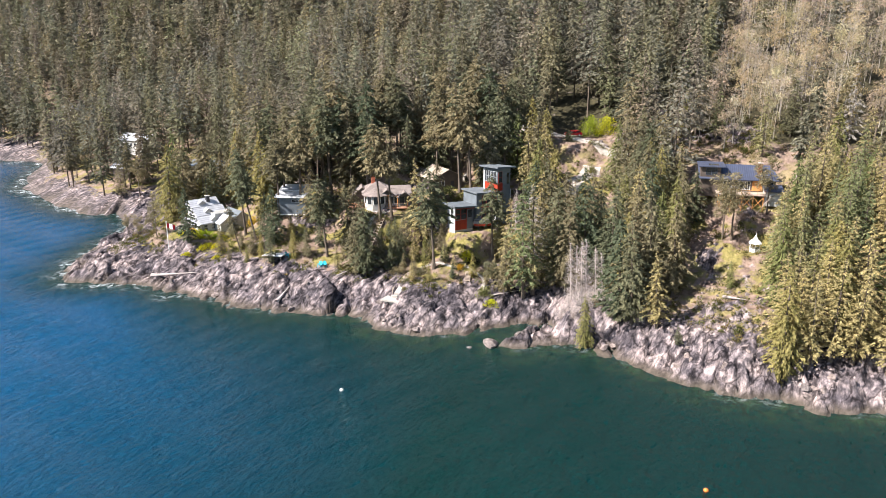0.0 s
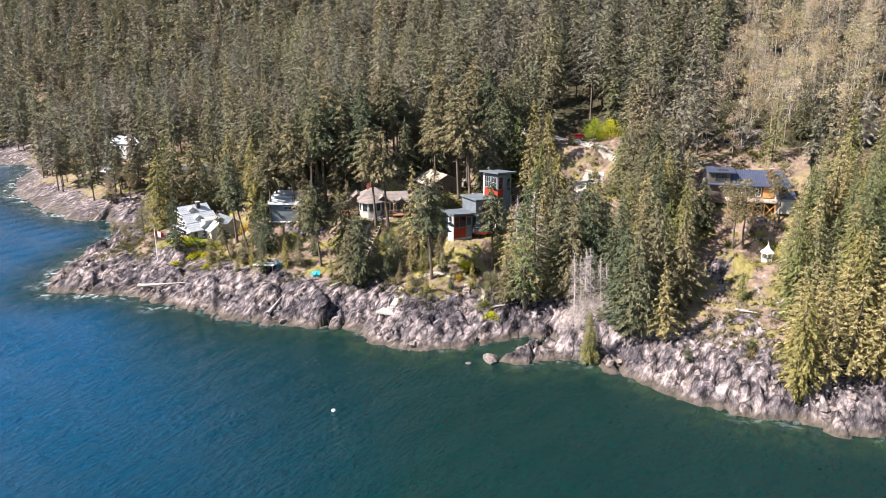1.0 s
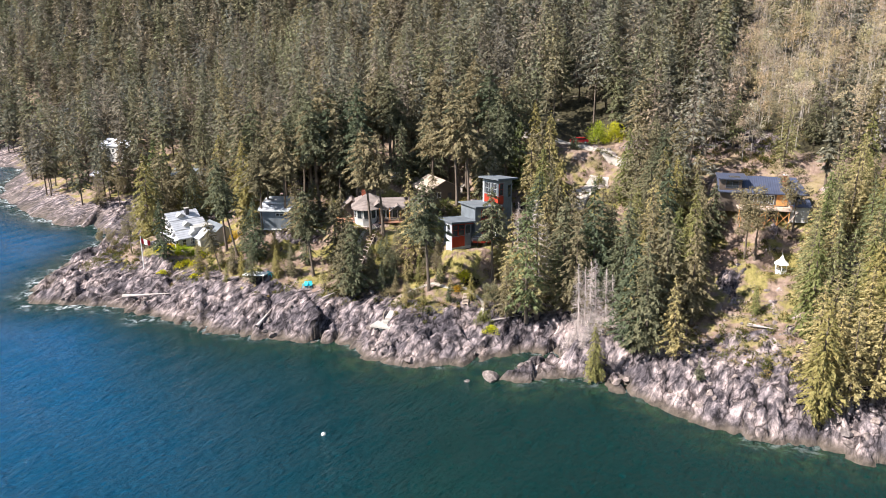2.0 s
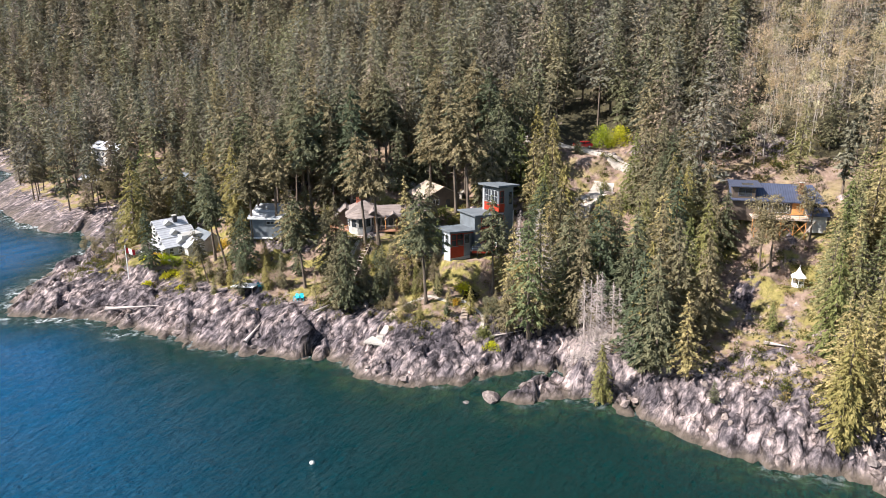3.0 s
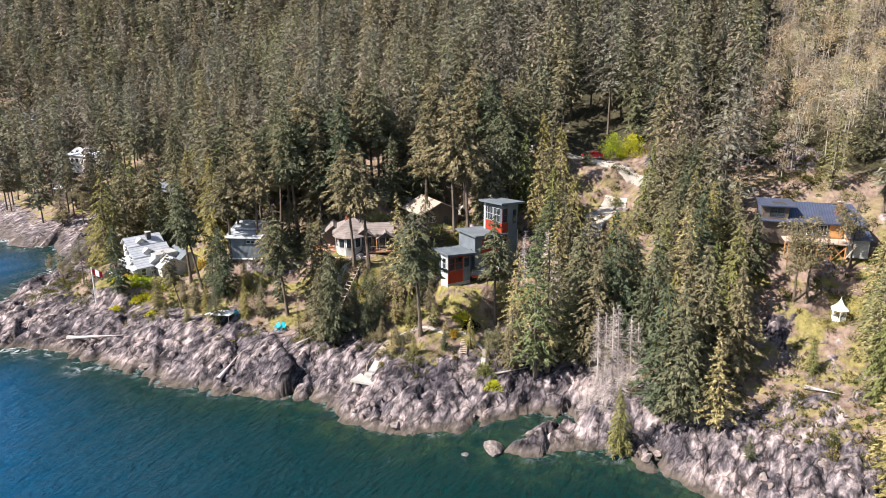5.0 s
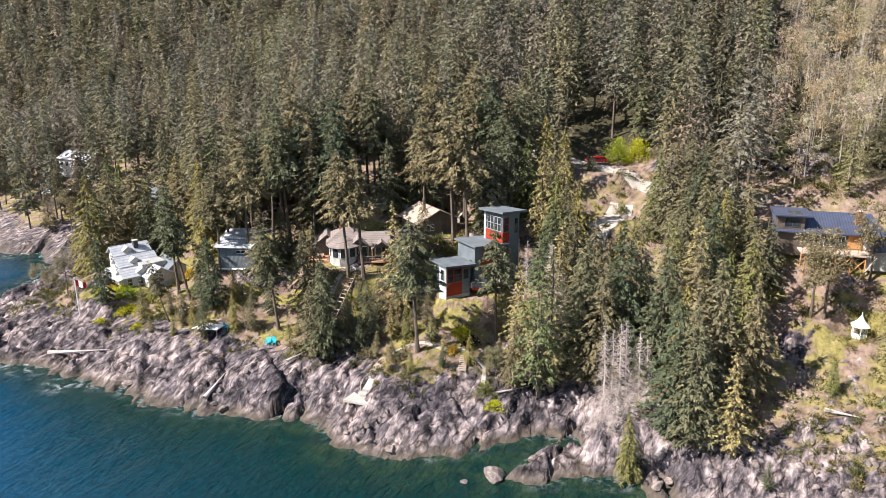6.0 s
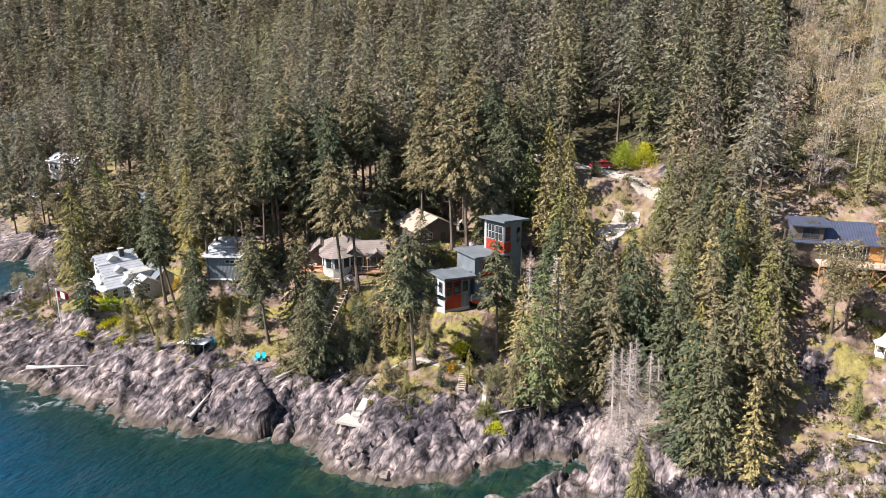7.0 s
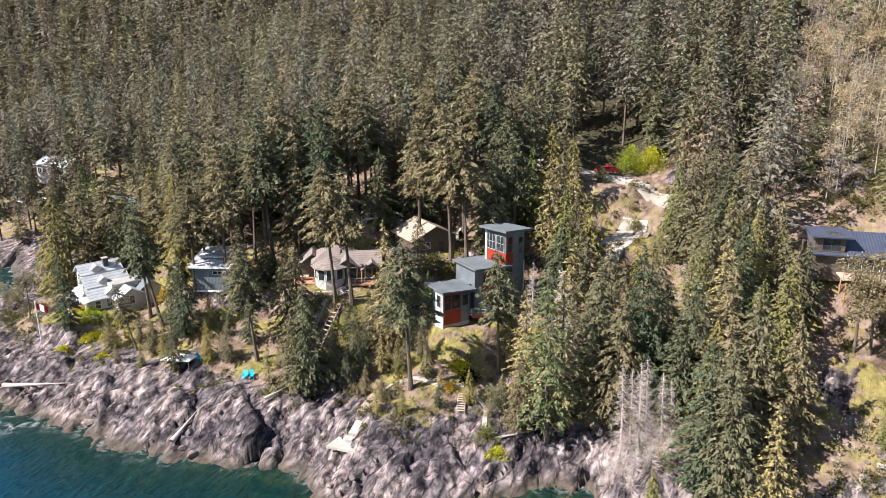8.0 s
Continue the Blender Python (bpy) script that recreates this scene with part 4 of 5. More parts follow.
def modern_house():
    r = house_root("house", 2.7, 157.6, 12.3, 30, "modern blue-grey metal-clad house with rust-red panels and flat roofs")
    # lower front block
    part("foundation", block(0, 4.6, 0, 2.4, -1.5, 1.3), concrete, r)
    part("panel", block(0, 3.0, -0.06, 0, 1.3, 3.5), red_panel, r)
    part("wall", block(0.02, 4.58, 0.02, 2.4, 1.3, 6.4), grey_siding, r)
    window(r, "L", -0.06, 1.2, 3.9, 1.0, 1.8, pale_siding, 1, 2)
    part("rear_wall", block(1.2, 6.5, 2.4, 5.4, -1.5, 6.1), grey_siding, r)
    part("wall_cladding", block(-0.06, 0.02, 0.0, 2.4, -0.6, 6.3), pale_siding, r)
    window(r, "F", 0.02, 0.75, 3.7, 1.1, 2.3, red_panel, 1, 2)
    window(r, "F", 0.02, 2.2, 3.7, 1.4, 2.3, red_panel, 1, 2)
    window(r, "F", 0.02, 3.8, 3.9, 1.0, 1.7, grey_siding, 1, 1)
    part("roof", slab([(-0.6, -0.9, 6.9), (5.3, -0.9, 6.5), (5.3, 4.8, 6.4), (-0.6, 4.8, 6.8)], 0.3), grey_roof, r)
    part("beam", bar((0, -0.5, 6.2), (4.8, -0.5, 6.0), 0.09), red_panel, r)
    # middle block
    part("wall", block(6.4, 12.2, 1.4, 7.0, -2.0, 8.4), grey_siding, r)
    window(r, "F", 1.4, 8.4, 6.1, 0.9, 1.9, red_panel, 1, 2)
    window(r, "F", 1.4, 9.8, 6.1, 1.4, 1.9, red_panel, 1, 1)
    window(r, "F", 1.4, 11.3, 6.1, 1.4, 1.9, red_panel, 1, 1)
    part("panel", block(7.7, 12.1, 1.33, 1.4, 5.2, 6.0), red_panel, r)
    window(r, "F", 1.4, 8.4, 2.9, 1.0, 2.0, red_panel, 1, 2)
    window(r, "F", 1.4, 10.6, 2.5, 2.6, 2.4, red_panel, 2, 1)
    part("roof", slab([(5.9, 0.5, 9.0), (12.9, 0.5, 8.6), (12.9, 7.4, 8.5), (5.9, 7.4, 8.9)], 0.3), grey_roof, r)
    # curved deck between the blocks
    arc = [(4.6 + 0.95 * k, -0.6 - 1.5 * math.sin(math.pi * k / 6), 2.3) for k in range(7)]
    part("deck", slab([(10.3, 1.4, 2.3), (4.6, 1.4, 2.3), *arc], 0.2), deck_wood, r)
    for a, b in zip(arc, arc[1:]):
        part("deck_fascia", slab([(a[0], a[1] - 0.07, 2.35), (b[0], b[1] - 0.07, 2.35), (b[0], b[1], 2.35), (a[0], a[1], 2.35)], 0.5), red_panel, r)
    railing(r, arc, white_trim, 1.0, 1.0)
    for x in (5.6, 7.5, 9.4):
        part("post", bar((x, -0.9, -2.2), (x, -0.9, 2.1), 0.1), dark_metal, r)
    part("table", block(7.0, 7.9, -0.6, 0.2, 2.95, 3.05), white_trim, r)
    part("table_leg", bar((7.45, -0.2, 2.3), (7.45, -0.2, 2.95), 0.06), white_trim, r)


def tower():
    r = house_root("tower_house", 12.4, 164.2, 13.8, 38, "tall blue-grey metal-clad tower with rust-red window bands")
    part("wall", block(0, 3.9, 0, 4.8, -3.0, 12.2), grey_siding, r)
    window(r, "L", 0, 1.3, 9.2, 1.7, 2.4, pale_siding, 2, 2)
    window(r, "L", 0, 3.5, 9.2, 2.1, 2.4, pale_siding, 3, 2)
    window(r, "F", 0, 0.75, 9.2, 1.0, 2.4, red_panel, 1, 2)
    part("panel", block(-0.08, 0, 0.0, 4.8, 7.3, 9.0), red_panel, r)
    part("panel", block(-0.08, 1.5, -0.08, 0.0, 7.3, 9.0), red_panel, r)
    window(r, "L", 0, 1.6, 5.8, 2.2, 1.4, red_panel, 2, 1)
    window(r, "F", 0, 0.75, 5.6, 1.0, 1.5, red_panel, 1, 1)
    part("panel", block(-0.08, 0, 0.2, 3.0, 4.6, 5.6), red_panel, r)
    window(r, "L", 0, 1.6, 2.6, 2.2, 1.7, pale_siding, 2, 1)
    part("corner_trim", block(-0.1, 0.0, 4.3, 4.85, -1, 12.2), pale_siding, r)
    window(r, "F", 0, 3.1, 8.6, 0.8, 2.6, grey_siding)
    part("roof", slab([(-0.9, -0.9, 13.0), (4.8, -0.9, 12.6), (4.8, 5.4, 12.2), (-0.9, 5.4, 12.7)], 0.35), grey_roof, r)
    part("flue", bar((4.3, 0.4, 2.0), (4.3, 0.4, 7.2), 0.12), white_trim, r)


def hillside_house():
    r = house_root("house", 53.6, 153.4, 23.8, -13, "long house with a dark slate-blue roof and timber deck")
    r.scale = (0.9, 0.9, 0.9)
    part("wall", block(1, 17.5, 0, 8, -1.5, 3.0), brown_wall, r)
    part("roof_slope", slab([(0.4, -0.8, 2.9), (18.6, -0.8, 2.9), (16.6, 4.2, 5.6), (0.4, 4.2, 5.6)], 0.2), navy_roof, r)
    part("roof_slope", slab([(0.4, 4.2, 5.6), (16.6, 4.2, 5.6), (18.6, 9.0, 3.1), (0.4, 9.0, 3.1)], 0.2), navy_roof, r)
    part("roof_hip", slab([(18.6, -0.8, 2.9), (18.6, 9.0, 3.0), (16.6, 4.2, 5.6)], 0.2), navy_roof, r)
    part("dormer_wall", block(0.8, 5.2, -0.3, 4.2, 3.0, 5.5), brown_wall, r)
    part("dormer_roof", slab([(0.2, -1.0, 5.75), (6.2, -1.0, 5.75), (6.2, 4.6, 6.0), (0.2, 4.6, 6.0)], 0.2), navy_roof, r)
    window(r, "F", -0.3, 3.2, 3.7, 2.4, 1.5, navy_roof, 2)
    part("skylight", slab([(2.6, 0.2, 5.82), (4.8, 0.2, 5.82), (4.8, 2.0, 5.9), (2.6, 2.0, 5.9)], 0.06), glass, r)
    part("chimney", block(13.6, 14.4, 1.4, 2.2, 3.6, 6.4), brick, r)
    part("chimney_cap", block(13.5, 14.5, 1.3, 2.3, 6.4, 6.55), concrete, r)
    part("entry_panel", block(12.4, 14.6, -0.06, 0, 0.2, 2.6), timber, r, "orange-stained timber wall panel")
    for c, w in ((7.0, 1.8), (9.6, 1.8), (11.4, 1.0), (16.2, 1.6)):
        window(r, "F", 0, c, 0.5, w, 1.8, white_trim, 2)
    part("deck", block(4.5, 15.0, -3.6, 0, -0.25, 0.0), deck_wood, r)
    railing(r, [(4.6, -3.5, 0), (14.9, -3.5, 0), (14.9, -0.2, 0)], timber)
    for x in (5.2, 7.6, 10.0, 12.4, 14.6):
        part("post", bar((x, -3.3, -4.2), (x, -3.3, -0.2), 0.12), timber, r)
        part("post", bar((x, -0.6, -3.5), (x, -0.6, -0.2), 0.12), timber, r)
    for x in (5.2, 7.6, 10.0, 12.4):
        part("brace", bar((x, -3.3, -3.2), (x + 2.3, -3.3, -0.5), 0.07), timber, r)
        part("brace", bar((x + 2.3, -3.3, -3.2), (x, -3.3, -0.5), 0.07), timber, r)
    part("lean_to", block(14.9, 18.4, -3.0, -0.1, -2.6, 0.9), cream_wall, r)
    part("lean_to_roof", slab([(14.6, -3.4, 0.9), (18.8, -3.4, 0.9), (18.8, -0.05, 1.9), (14.6, -0.05, 1.9)], 0.15), navy_roof, r)
    part("stair_stringer", bar((13.0, -5.4, -4.0), (16.2, -3.4, -0.2), 0.12), deck_wood, r)


def far_house(x, y, z, turn, w, d, h, roof, wall, label):
    r = house_root("house", x, y, z, turn, label)
    part("wall", block(0, w, 0, d, -3, h), wall, r)
    gable_roof(r, 0, w, 0, d, h, h + d * 0.22, "X", roof, wall, 0.6)
    for k in range(max(2, int(w / 2.4))):
        window(r, "F", 0, 1.3 + 2.3 * k, 0.7, 1.3, 1.3, white_trim, 2)
    part("chimney", block(w * 0.6, w * 0.6 + 0.7, d * 0.55, d * 0.55 + 0.7, h, h + d * 0.22 + 0.9), dark_metal, r)


def gazebo():
    r = house_root("gazebo", 61.4, 139.0, 14.3, 10, "small white gazebo with a flared pointed roof", "gazebo")
    r.scale = (0.74, 0.74, 0.86)
    six = [(1.35 * math.cos(radians(60 * k)), 1.35 * math.sin(radians(60 * k))) for k in range(6)]
    for k in range(6):
        (ax, ay), (bx, by) = six[k], six[(k + 1) % 6]
        part("post", bar((ax, ay, -0.6), (ax, ay, 2.3), 0.07), white_trim, r)
        part("low_wall", slab([(ax, ay, 0.9), (bx, by, 0.9), (bx * 0.94, by * 0.94, 0.9), (ax * 0.94, ay * 0.94, 0.9)], 1.6), white_trim, r)
        part("roof_flare", slab([(ax * 1.35, ay * 1.35, 2.15), (bx * 1.35, by * 1.35, 2.15), (bx * 0.55, by * 0.55, 2.95), (ax * 0.55, ay * 0.55, 2.95)], 0.08), white_trim, r)
        part("roof_peak", slab([(ax * 0.55, ay * 0.55, 2.95), (bx * 0.55, by * 0.55, 2.95), (0, 0, 4.1)], 0.08), white_trim, r)
    part("finial", bar((0, 0, 4.0), (0, 0, 4.5), 0.05), white_trim, r)


white_house()
studio()
turret_house()
tan_house()
modern_house()
tower()
hillside_house()
gazebo()
far_house(-124, 282, 13, -25, 13, 8, 3.4, white_metal, cream_wall, "distant pale house with a white metal roof")
far_house(-81, 233, 11.3, -12, 11, 7, 3.2, grey_roof, cream_wall, "blue-grey house with a pale low roof")
far_house(-117, 257.5, 8.6, -20, 8, 4.5, 1.4, white_metal, brown_wall, "low waterfront cabin with a white roof")
far_house(-190, 372, 16, -30, 13, 8, 3.2, grey_roof, cream_wall, "distant grey-roofed house above a lawn")


# ---- woods on the hill, past counting ----
def round_normals(v):
    """Normals that point away from an upright axis."""
    o = v * np.array([1, 1, 0]) + np.array([1e-4, 0, 0.02])
    return o / np.linalg.norm(o, axis=1, keepdims=True)


def far_woods():
    rng = np.random.default_rng(3)
    fv, ff, fm, ft, fn, base = [], [], [], [], [], 0
    bv, bf, bm, bt, bn, bbase = [], [], [], [], [], 0
    step = 7.3
    gx = np.arange(-420, 420, step)
    gy = np.arange(110, 640, step)
    px, py = [a.ravel() for a in np.meshgrid(gx, gy)]
    px = px + rng.uniform(-2.7, 2.7, len(px))
    py = py + rng.uniform(-2.7, 2.7, len(py))
    d = shore_distance(px, py)
    ok = (d > np.where(px > 92, 7, np.where(px < -98, 9, 40))) & (np.abs(px) < 0.66 * py + 35) & ~in_clearing(px, py)
    for s, t in standing:
        ok &= (px - s) ** 2 + (py - t) ** 2 > 9
    far = np.hypot(px, py)
    ok &= (far < 330) | (rng.uniform(0, 1, len(px)) < np.interp(far, [330, 650], [0.9, 0.55]))
    more = ok & (px > 58) & (py > 165) & (py < 300)
    px, py, d, far, ok = [np.concatenate([a, b]) for a, b in ((px, px[more] + 3), (py, py[more] + 2.6), (d, d[more]), (far, far[more]), (ok, np.ones(more.sum(), bool)))]
    pz = height(px, py)
    for x, y, z, dd, fr in zip(px[ok], py[ok], pz[ok], d[ok], far[ok]):
        bud = (x > 70 + 0.45 * (y - 200)) and y > 170 and rng.uniform() < np.interp(y, [170, 180, 310, 370], [0.75, 0.9, 0.9, 0.3])
        warm = rng.uniform(0.68, 1.3)
        tint = np.array([warm * rng.uniform(0.9, 1.12), warm, warm * rng.uniform(0.8, 1.2)])
        if not bud:
            h = rng.triangular(15, 24, 33) * (0.75 if x > 62 else 1.0)
            n = int(np.interp(fr, [160, 230, 320, 480], [1050, 780, 420, 210]))
            size = np.interp(fr, [160, 230, 320, 480], [0.85, 1.0, 1.4, 2.0])
            grey = rng.uniform() < (0.7 if x > 70 + 0.45 * (y - 200) else 0.05)
            v, f, nn = fir_crown(h, h * rng.uniform(0.19, 0.26), h * rng.uniform(0.15, 0.35), n // (2 if grey else 1), size * (0.8 if grey else 1), rng, None, None, rng.uniform(0.72, 1.0), 0.5, 1.3, 0.45)
            tv, tf, _, _ = trunk_arrays(h * 0.9, 0.2, 4, 0.004, rng, 3)
            if grey:
                tint = tint * np.array([1.3, 1.2, 1.35])
            vv, qq = np.concatenate([v, tv]), np.concatenate([f, tf + len(v)])
            fv.append(vv + (x, y, z))
            ff.append(qq + base)
            fm.append(np.r_[np.zeros(len(f)), np.ones(len(tf))])
            ft.append(np.repeat(tint[None], len(vv), 0))
            fn.append(np.concatenate([nn, round_normals(tv)]))
            base += len(vv)
        else:
            h = rng.uniform(11, 19)
            v, f, nn = broad_crown(h, rng.uniform(2.6, 4.2), h * 0.2, int(np.interp(fr, [200, 330], [850, 400])), 0.55, rng, 11, (0.12, 0.3))
            tv, tf, _, _ = trunk_arrays(h * 0.97, 0.1, 4, 0.03, rng, 4)
            lv, lf = limbs(h, h * 0.3, 2.6, 14, 0.035, rng, 0.0, 1.3)
            vv = np.concatenate([v, tv, lv])
            qq = np.concatenate([f, tf + len(v), lf + len(v) + len(tv)])
            bv.append(vv + (x, y, z))
            bf.append(qq + bbase)
            bm.append(np.r_[np.zeros(len(f)), np.ones(len(tf) + len(lf))])
            bt.append(np.repeat((tint * (1.0, 0.95, 1.0))[None], len(vv), 0))
            bn.append(np.concatenate([nn, round_normals(tv), round_normals(lv)]))
            bbase += len(vv)
    me = quick_mesh("conifer_woods", np.concatenate(fv), np.concatenate(ff), [fir_far, bark], np.concatenate(fm), normals=np.concatenate(fn))
    vertex_layer(me, "tint", np.concatenate(ft))
    tagged(new("conifer_woods", me), "dense dark green conifer forest covering the hillside", "forest", kind="stuff")
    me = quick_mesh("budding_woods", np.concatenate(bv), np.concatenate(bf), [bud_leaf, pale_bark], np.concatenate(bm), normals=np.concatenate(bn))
    vertex_layer(me, "tint", np.concatenate(bt))
    tagged(new("budding_woods", me), "pale leafless and budding deciduous woods on the slope", "forest", kind="stuff")


far_woods()


# ---- undergrowth ----
def shrub_arrays(h, r, n, rng, size):
    g = rng.normal(0, 1, (n, 3))
    g /= np.linalg.norm(g, axis=1, keepdims=True)
    g[:, 2] = np.abs(g[:, 2])
    lump = 1 + 0.35 * np.sin(3 * np.arctan2(g[:, 1], g[:, 0]) + rng.uniform(0, 6))
    pos = g * np.column_stack([r * lump, r * lump, np.full(n, h)]) * rng.uniform(0.45, 1.0, n)[:, None]
    return clumps(pos, g, np.full(n, size), -0.1, rng, g * 0.8 + np.array([0, 0, 0.3]))


def undergrowth():
    rng = np.random.default_rng(8)
    vs, fs, ts, ns, base = [], [], [], [], 0
    made = 0
    while made < 2300:
        x, y = rng.uniform(-100, 84), rng.uniform(104, 205)
        d = float(shore_distance(x, y))
        if not 9 < d < (85 if x > 45 else 62) or any(math.hypot(x - a, y - b) < r for a, b, r in ((-61, 186, 9), (-14, 173, 8), (0, 182, 6), (64, 155, 9), (7, 160, 6), (36, 198, 5), (35, 180, 4), (-26, 155, 3.5), (-11, 192, 5))):
            continue
        thick = 0.35 if -24 < x < 14 and 143 < y < 168 else 0.0
        if noise.noise(Vector((x * 0.09, y * 0.09, 3))) < rng.uniform(-0.35, 0.45) - thick:
            continue
        h = rng.uniform(0.4, 1.5) * (1.4 if rng.uniform() < 0.2 else 1)
        v, f, nn = shrub_arrays(h, h * rng.uniform(0.7, 1.2), int(45 + 45 * h), rng, 0.28)
        t = rng.uniform(0.5, 1.1)
        dry = rng.uniform() < 0.35
        vs.append(v + (x, y, ground_z(x, y) - 0.1))
        ns.append(nn)
        fs.append(f + base)
        ts.append(np.repeat([[t * 1.5, t * 1.15, t * 1.4] if dry else [t, t, t * 0.9]], len(v), 0))
        base += len(v)
        made += 1
    me = quick_mesh("undergrowth", np.concatenate(vs), np.concatenate(fs), [shrub_leaf], normals=np.concatenate(ns))
    vertex_layer(me, "tint", np.concatenate(ts))
    tagged(new("undergrowth", me), "low green and dry brown shrubs over the slope", "shrubs", kind="stuff")


undergrowth()


def bush(x, y, h, r, mat, label, seed, group="garden shrubs"):
    rng = np.random.default_rng(seed)
    root = new("shrub")
    root.matrix_basis = Matrix.Translation((x, y, ground_z(x, y) - 0.1))
    v, f, nn = shrub_arrays(h, r, int(260 + 170 * h * r), rng, 0.3)
    part("foliage", quick_mesh("foliage", v, f, [mat], normals=nn), mat, root)
    tv, tf, _, _ = trunk_arrays(h * 0.7, 0.07, 5, 0.05, rng, 3)
    part("stem", quick_mesh("stem", tv, tf, [bark]), bark, root)
    return tagged(root, label, "shrub", group)


LIME = "bright lime-green flowering broom shrub on the grassy slope"
for k, (x, y, h) in enumerate([(-65.5, 178.5, 0.9), (-62.8, 178.0, 1.1), (-61.4, 179.2, 1.0), (-59.6, 177.6, 1.2), (-56.5, 176.0, 1.0), (-54.6, 175.4, 1.1), (-57.5, 173.0, 0.9), (-55.4, 172.5, 0.9),
                               (-58.7, 172.2, 1.0), (-61.8, 169.8, 0.7), (-53.0, 169.8, 0.9), (-53.6, 166.4, 0.7), (-64.4, 176.8, 0.8), (-60.2, 175.4, 0.8)]):
    bush(x, y, h * 1.2, h * 1.7, lime_leaf, LIME, 200 + k)
for k, (x, y, h, r, mat, label) in enumerate([
        (5.0, 152.6, 2.2, 1.7, lime_leaf, "bright yellow-green garden bush on bare soil"), (6.4, 151.2, 1.8, 1.6, shrub_leaf, "rounded green garden bush"),
        (7.8, 172.4, 2.4, 1.4, lime_leaf, "bright yellow-green bush beside the tower"), (40.6, 203.5, 6.0, 3.0, lime_leaf, "tall yellow-green hedge tree above the drive"),
        (44.6, 202.0, 5.4, 3.0, lime_leaf, "tall yellow-green hedge tree above the drive"), (33.4, 196.2, 3.4, 1.6, fir_near, "dark green upright garden conifer"),
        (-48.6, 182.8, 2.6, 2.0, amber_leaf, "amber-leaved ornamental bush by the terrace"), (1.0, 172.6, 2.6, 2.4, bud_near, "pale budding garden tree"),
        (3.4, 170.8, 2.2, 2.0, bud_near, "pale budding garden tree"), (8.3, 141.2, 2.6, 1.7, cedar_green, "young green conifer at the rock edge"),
        (9.6, 139.4, 1.6, 1.5, lime_leaf, "yellow-green bush at the rock edge"), (0.2, 151.6, 2.4, 1.1, fir_near, "small dark conifer on the slope"),
        (37.6, 184.2, 3.0, 1.4, cedar_green, "small cedar beside the drive"), (-64.0, 181.0, 0.9, 1.6, amber_leaf, "dry golden grass clump by the terrace"),
        (3.6, 149.2, 1.2, 1.0, amber_leaf, "dry tawny grass tussock"), (-10.2, 150.8, 1.6, 1.8, fir_near, "dark green shrub above the rocks"), (-4.8, 148.4, 1.4, 1.6, fir_near, "dark green shrub above the rocks")]):
    bush(x, y, h, r, mat, label, 300 + k)


# the grey thicket of dead twigs at the foot of the bare trees
for k, (x, y, h) in enumerate([(24.5, 134.5, 4.0), (26.0, 133.0, 3.6), (28.0, 133.4, 3.4), (23.0, 133.0, 2.8), (30.2, 134.0, 3.0), (25.0, 131.0, 2.2), (32.5, 133.0, 2.6), (36.0, 126.0, 2.4)]):
    g = np.random.default_rng(500 + k)
    v, f = limbs(h, 0.1, 2.6, 200, 0.02, g, 0.0, 0.9)
    ob = new("dead_shrub", quick_mesh("dead_shrub", v, f, [grey_bark]))
    ob.matrix_basis = Matrix.Translation((x, y, ground_z(x, y)))
    tagged(ob, "tangle of bare silver-grey dead twigs", "shrub", "dead thicket")


# ---- drives, paths and steps ----
def strip(name, pts, width, mat, label, lift=0.12, kind="structure"):
    """A path laid on the ground along a line of places."""
    line = []
    for (ax, ay), (bx, by) in zip(pts, pts[1:]):
        n = max(2, int(math.hypot(bx - ax, by - ay) / 0.8))
        line += [(ax + (bx - ax) * k / n, ay + (by - ay) * k / n) for k in range(n)]
    line.append(pts[-1])
    bm = bmesh.new()
    rows = []
    for k, (x, y) in enumerate(line):
        a, b = Vector(line[max(0, k - 1)]), Vector(line[min(len(line) - 1, k + 1)])
        s = (b - a).normalized()
        s = Vector((-s.y, s.x))
        w = width * (0.5 + 0.12 * noise.noise(Vector((x * 0.5, y * 0.5, 0))))
        top = [(x + s.x * w * u, y + s.y * w * u) for u in (-1, 0, 1)]
        z = max(ground_z(*p) for p in top) + lift
        rows.append([bm.verts.new((p[0], p[1], max(ground_z(*p) + lift, z - 0.25))) for p in top] + [bm.verts.new((p[0], p[1], ground_z(*p) - 0.6)) for p in (top[0], top[2])])
    for p, q in zip(rows, rows[1:]):
        for i, j in ((3, 0), (0, 1), (1, 2), (2, 4)):
            bm.faces.new((p[i], p[j], q[j], q[i]))
    me = bpy.data.meshes.new(name)
    bm.to_mesh(me)
    bm.free()
    me.materials.append(mat)
    return tagged(new(name, me), label, name, kind=kind)


strip("road", [(20, 212), (28, 206), (34, 203), (37.5, 198), (41, 193.5), (45, 189), (50, 186)], 4.2, gravel, "pale gravel drive winding up the slope")
strip("road", [(30, 174), (34, 178.5), (36.5, 183), (38, 186)], 4.6, gravel, "pale gravel parking place below the bank")
strip("road", [(-20, 191.5), (-11, 192.5), (-3, 191), (6, 189)], 4.5, gravel, "shaded gravel drive behind the houses")
strip("path", [(-7.0, 150.2), (-4.2, 151.6), (-1.6, 151.2), (2.6, 149.4), (5.6, 149.8)], 0.6, gravel, "pale stone garden path")
strip("path", [(6.0, 149.6), (8.6, 146.8), (8.2, 143.6)], 0.6, gravel, "worn earth path to the rocks")
strip("path", [(-20.5, 161.2), (-17, 163.5), (-13.5, 167.0)], 0.8, gravel, "pale stepped garden path")


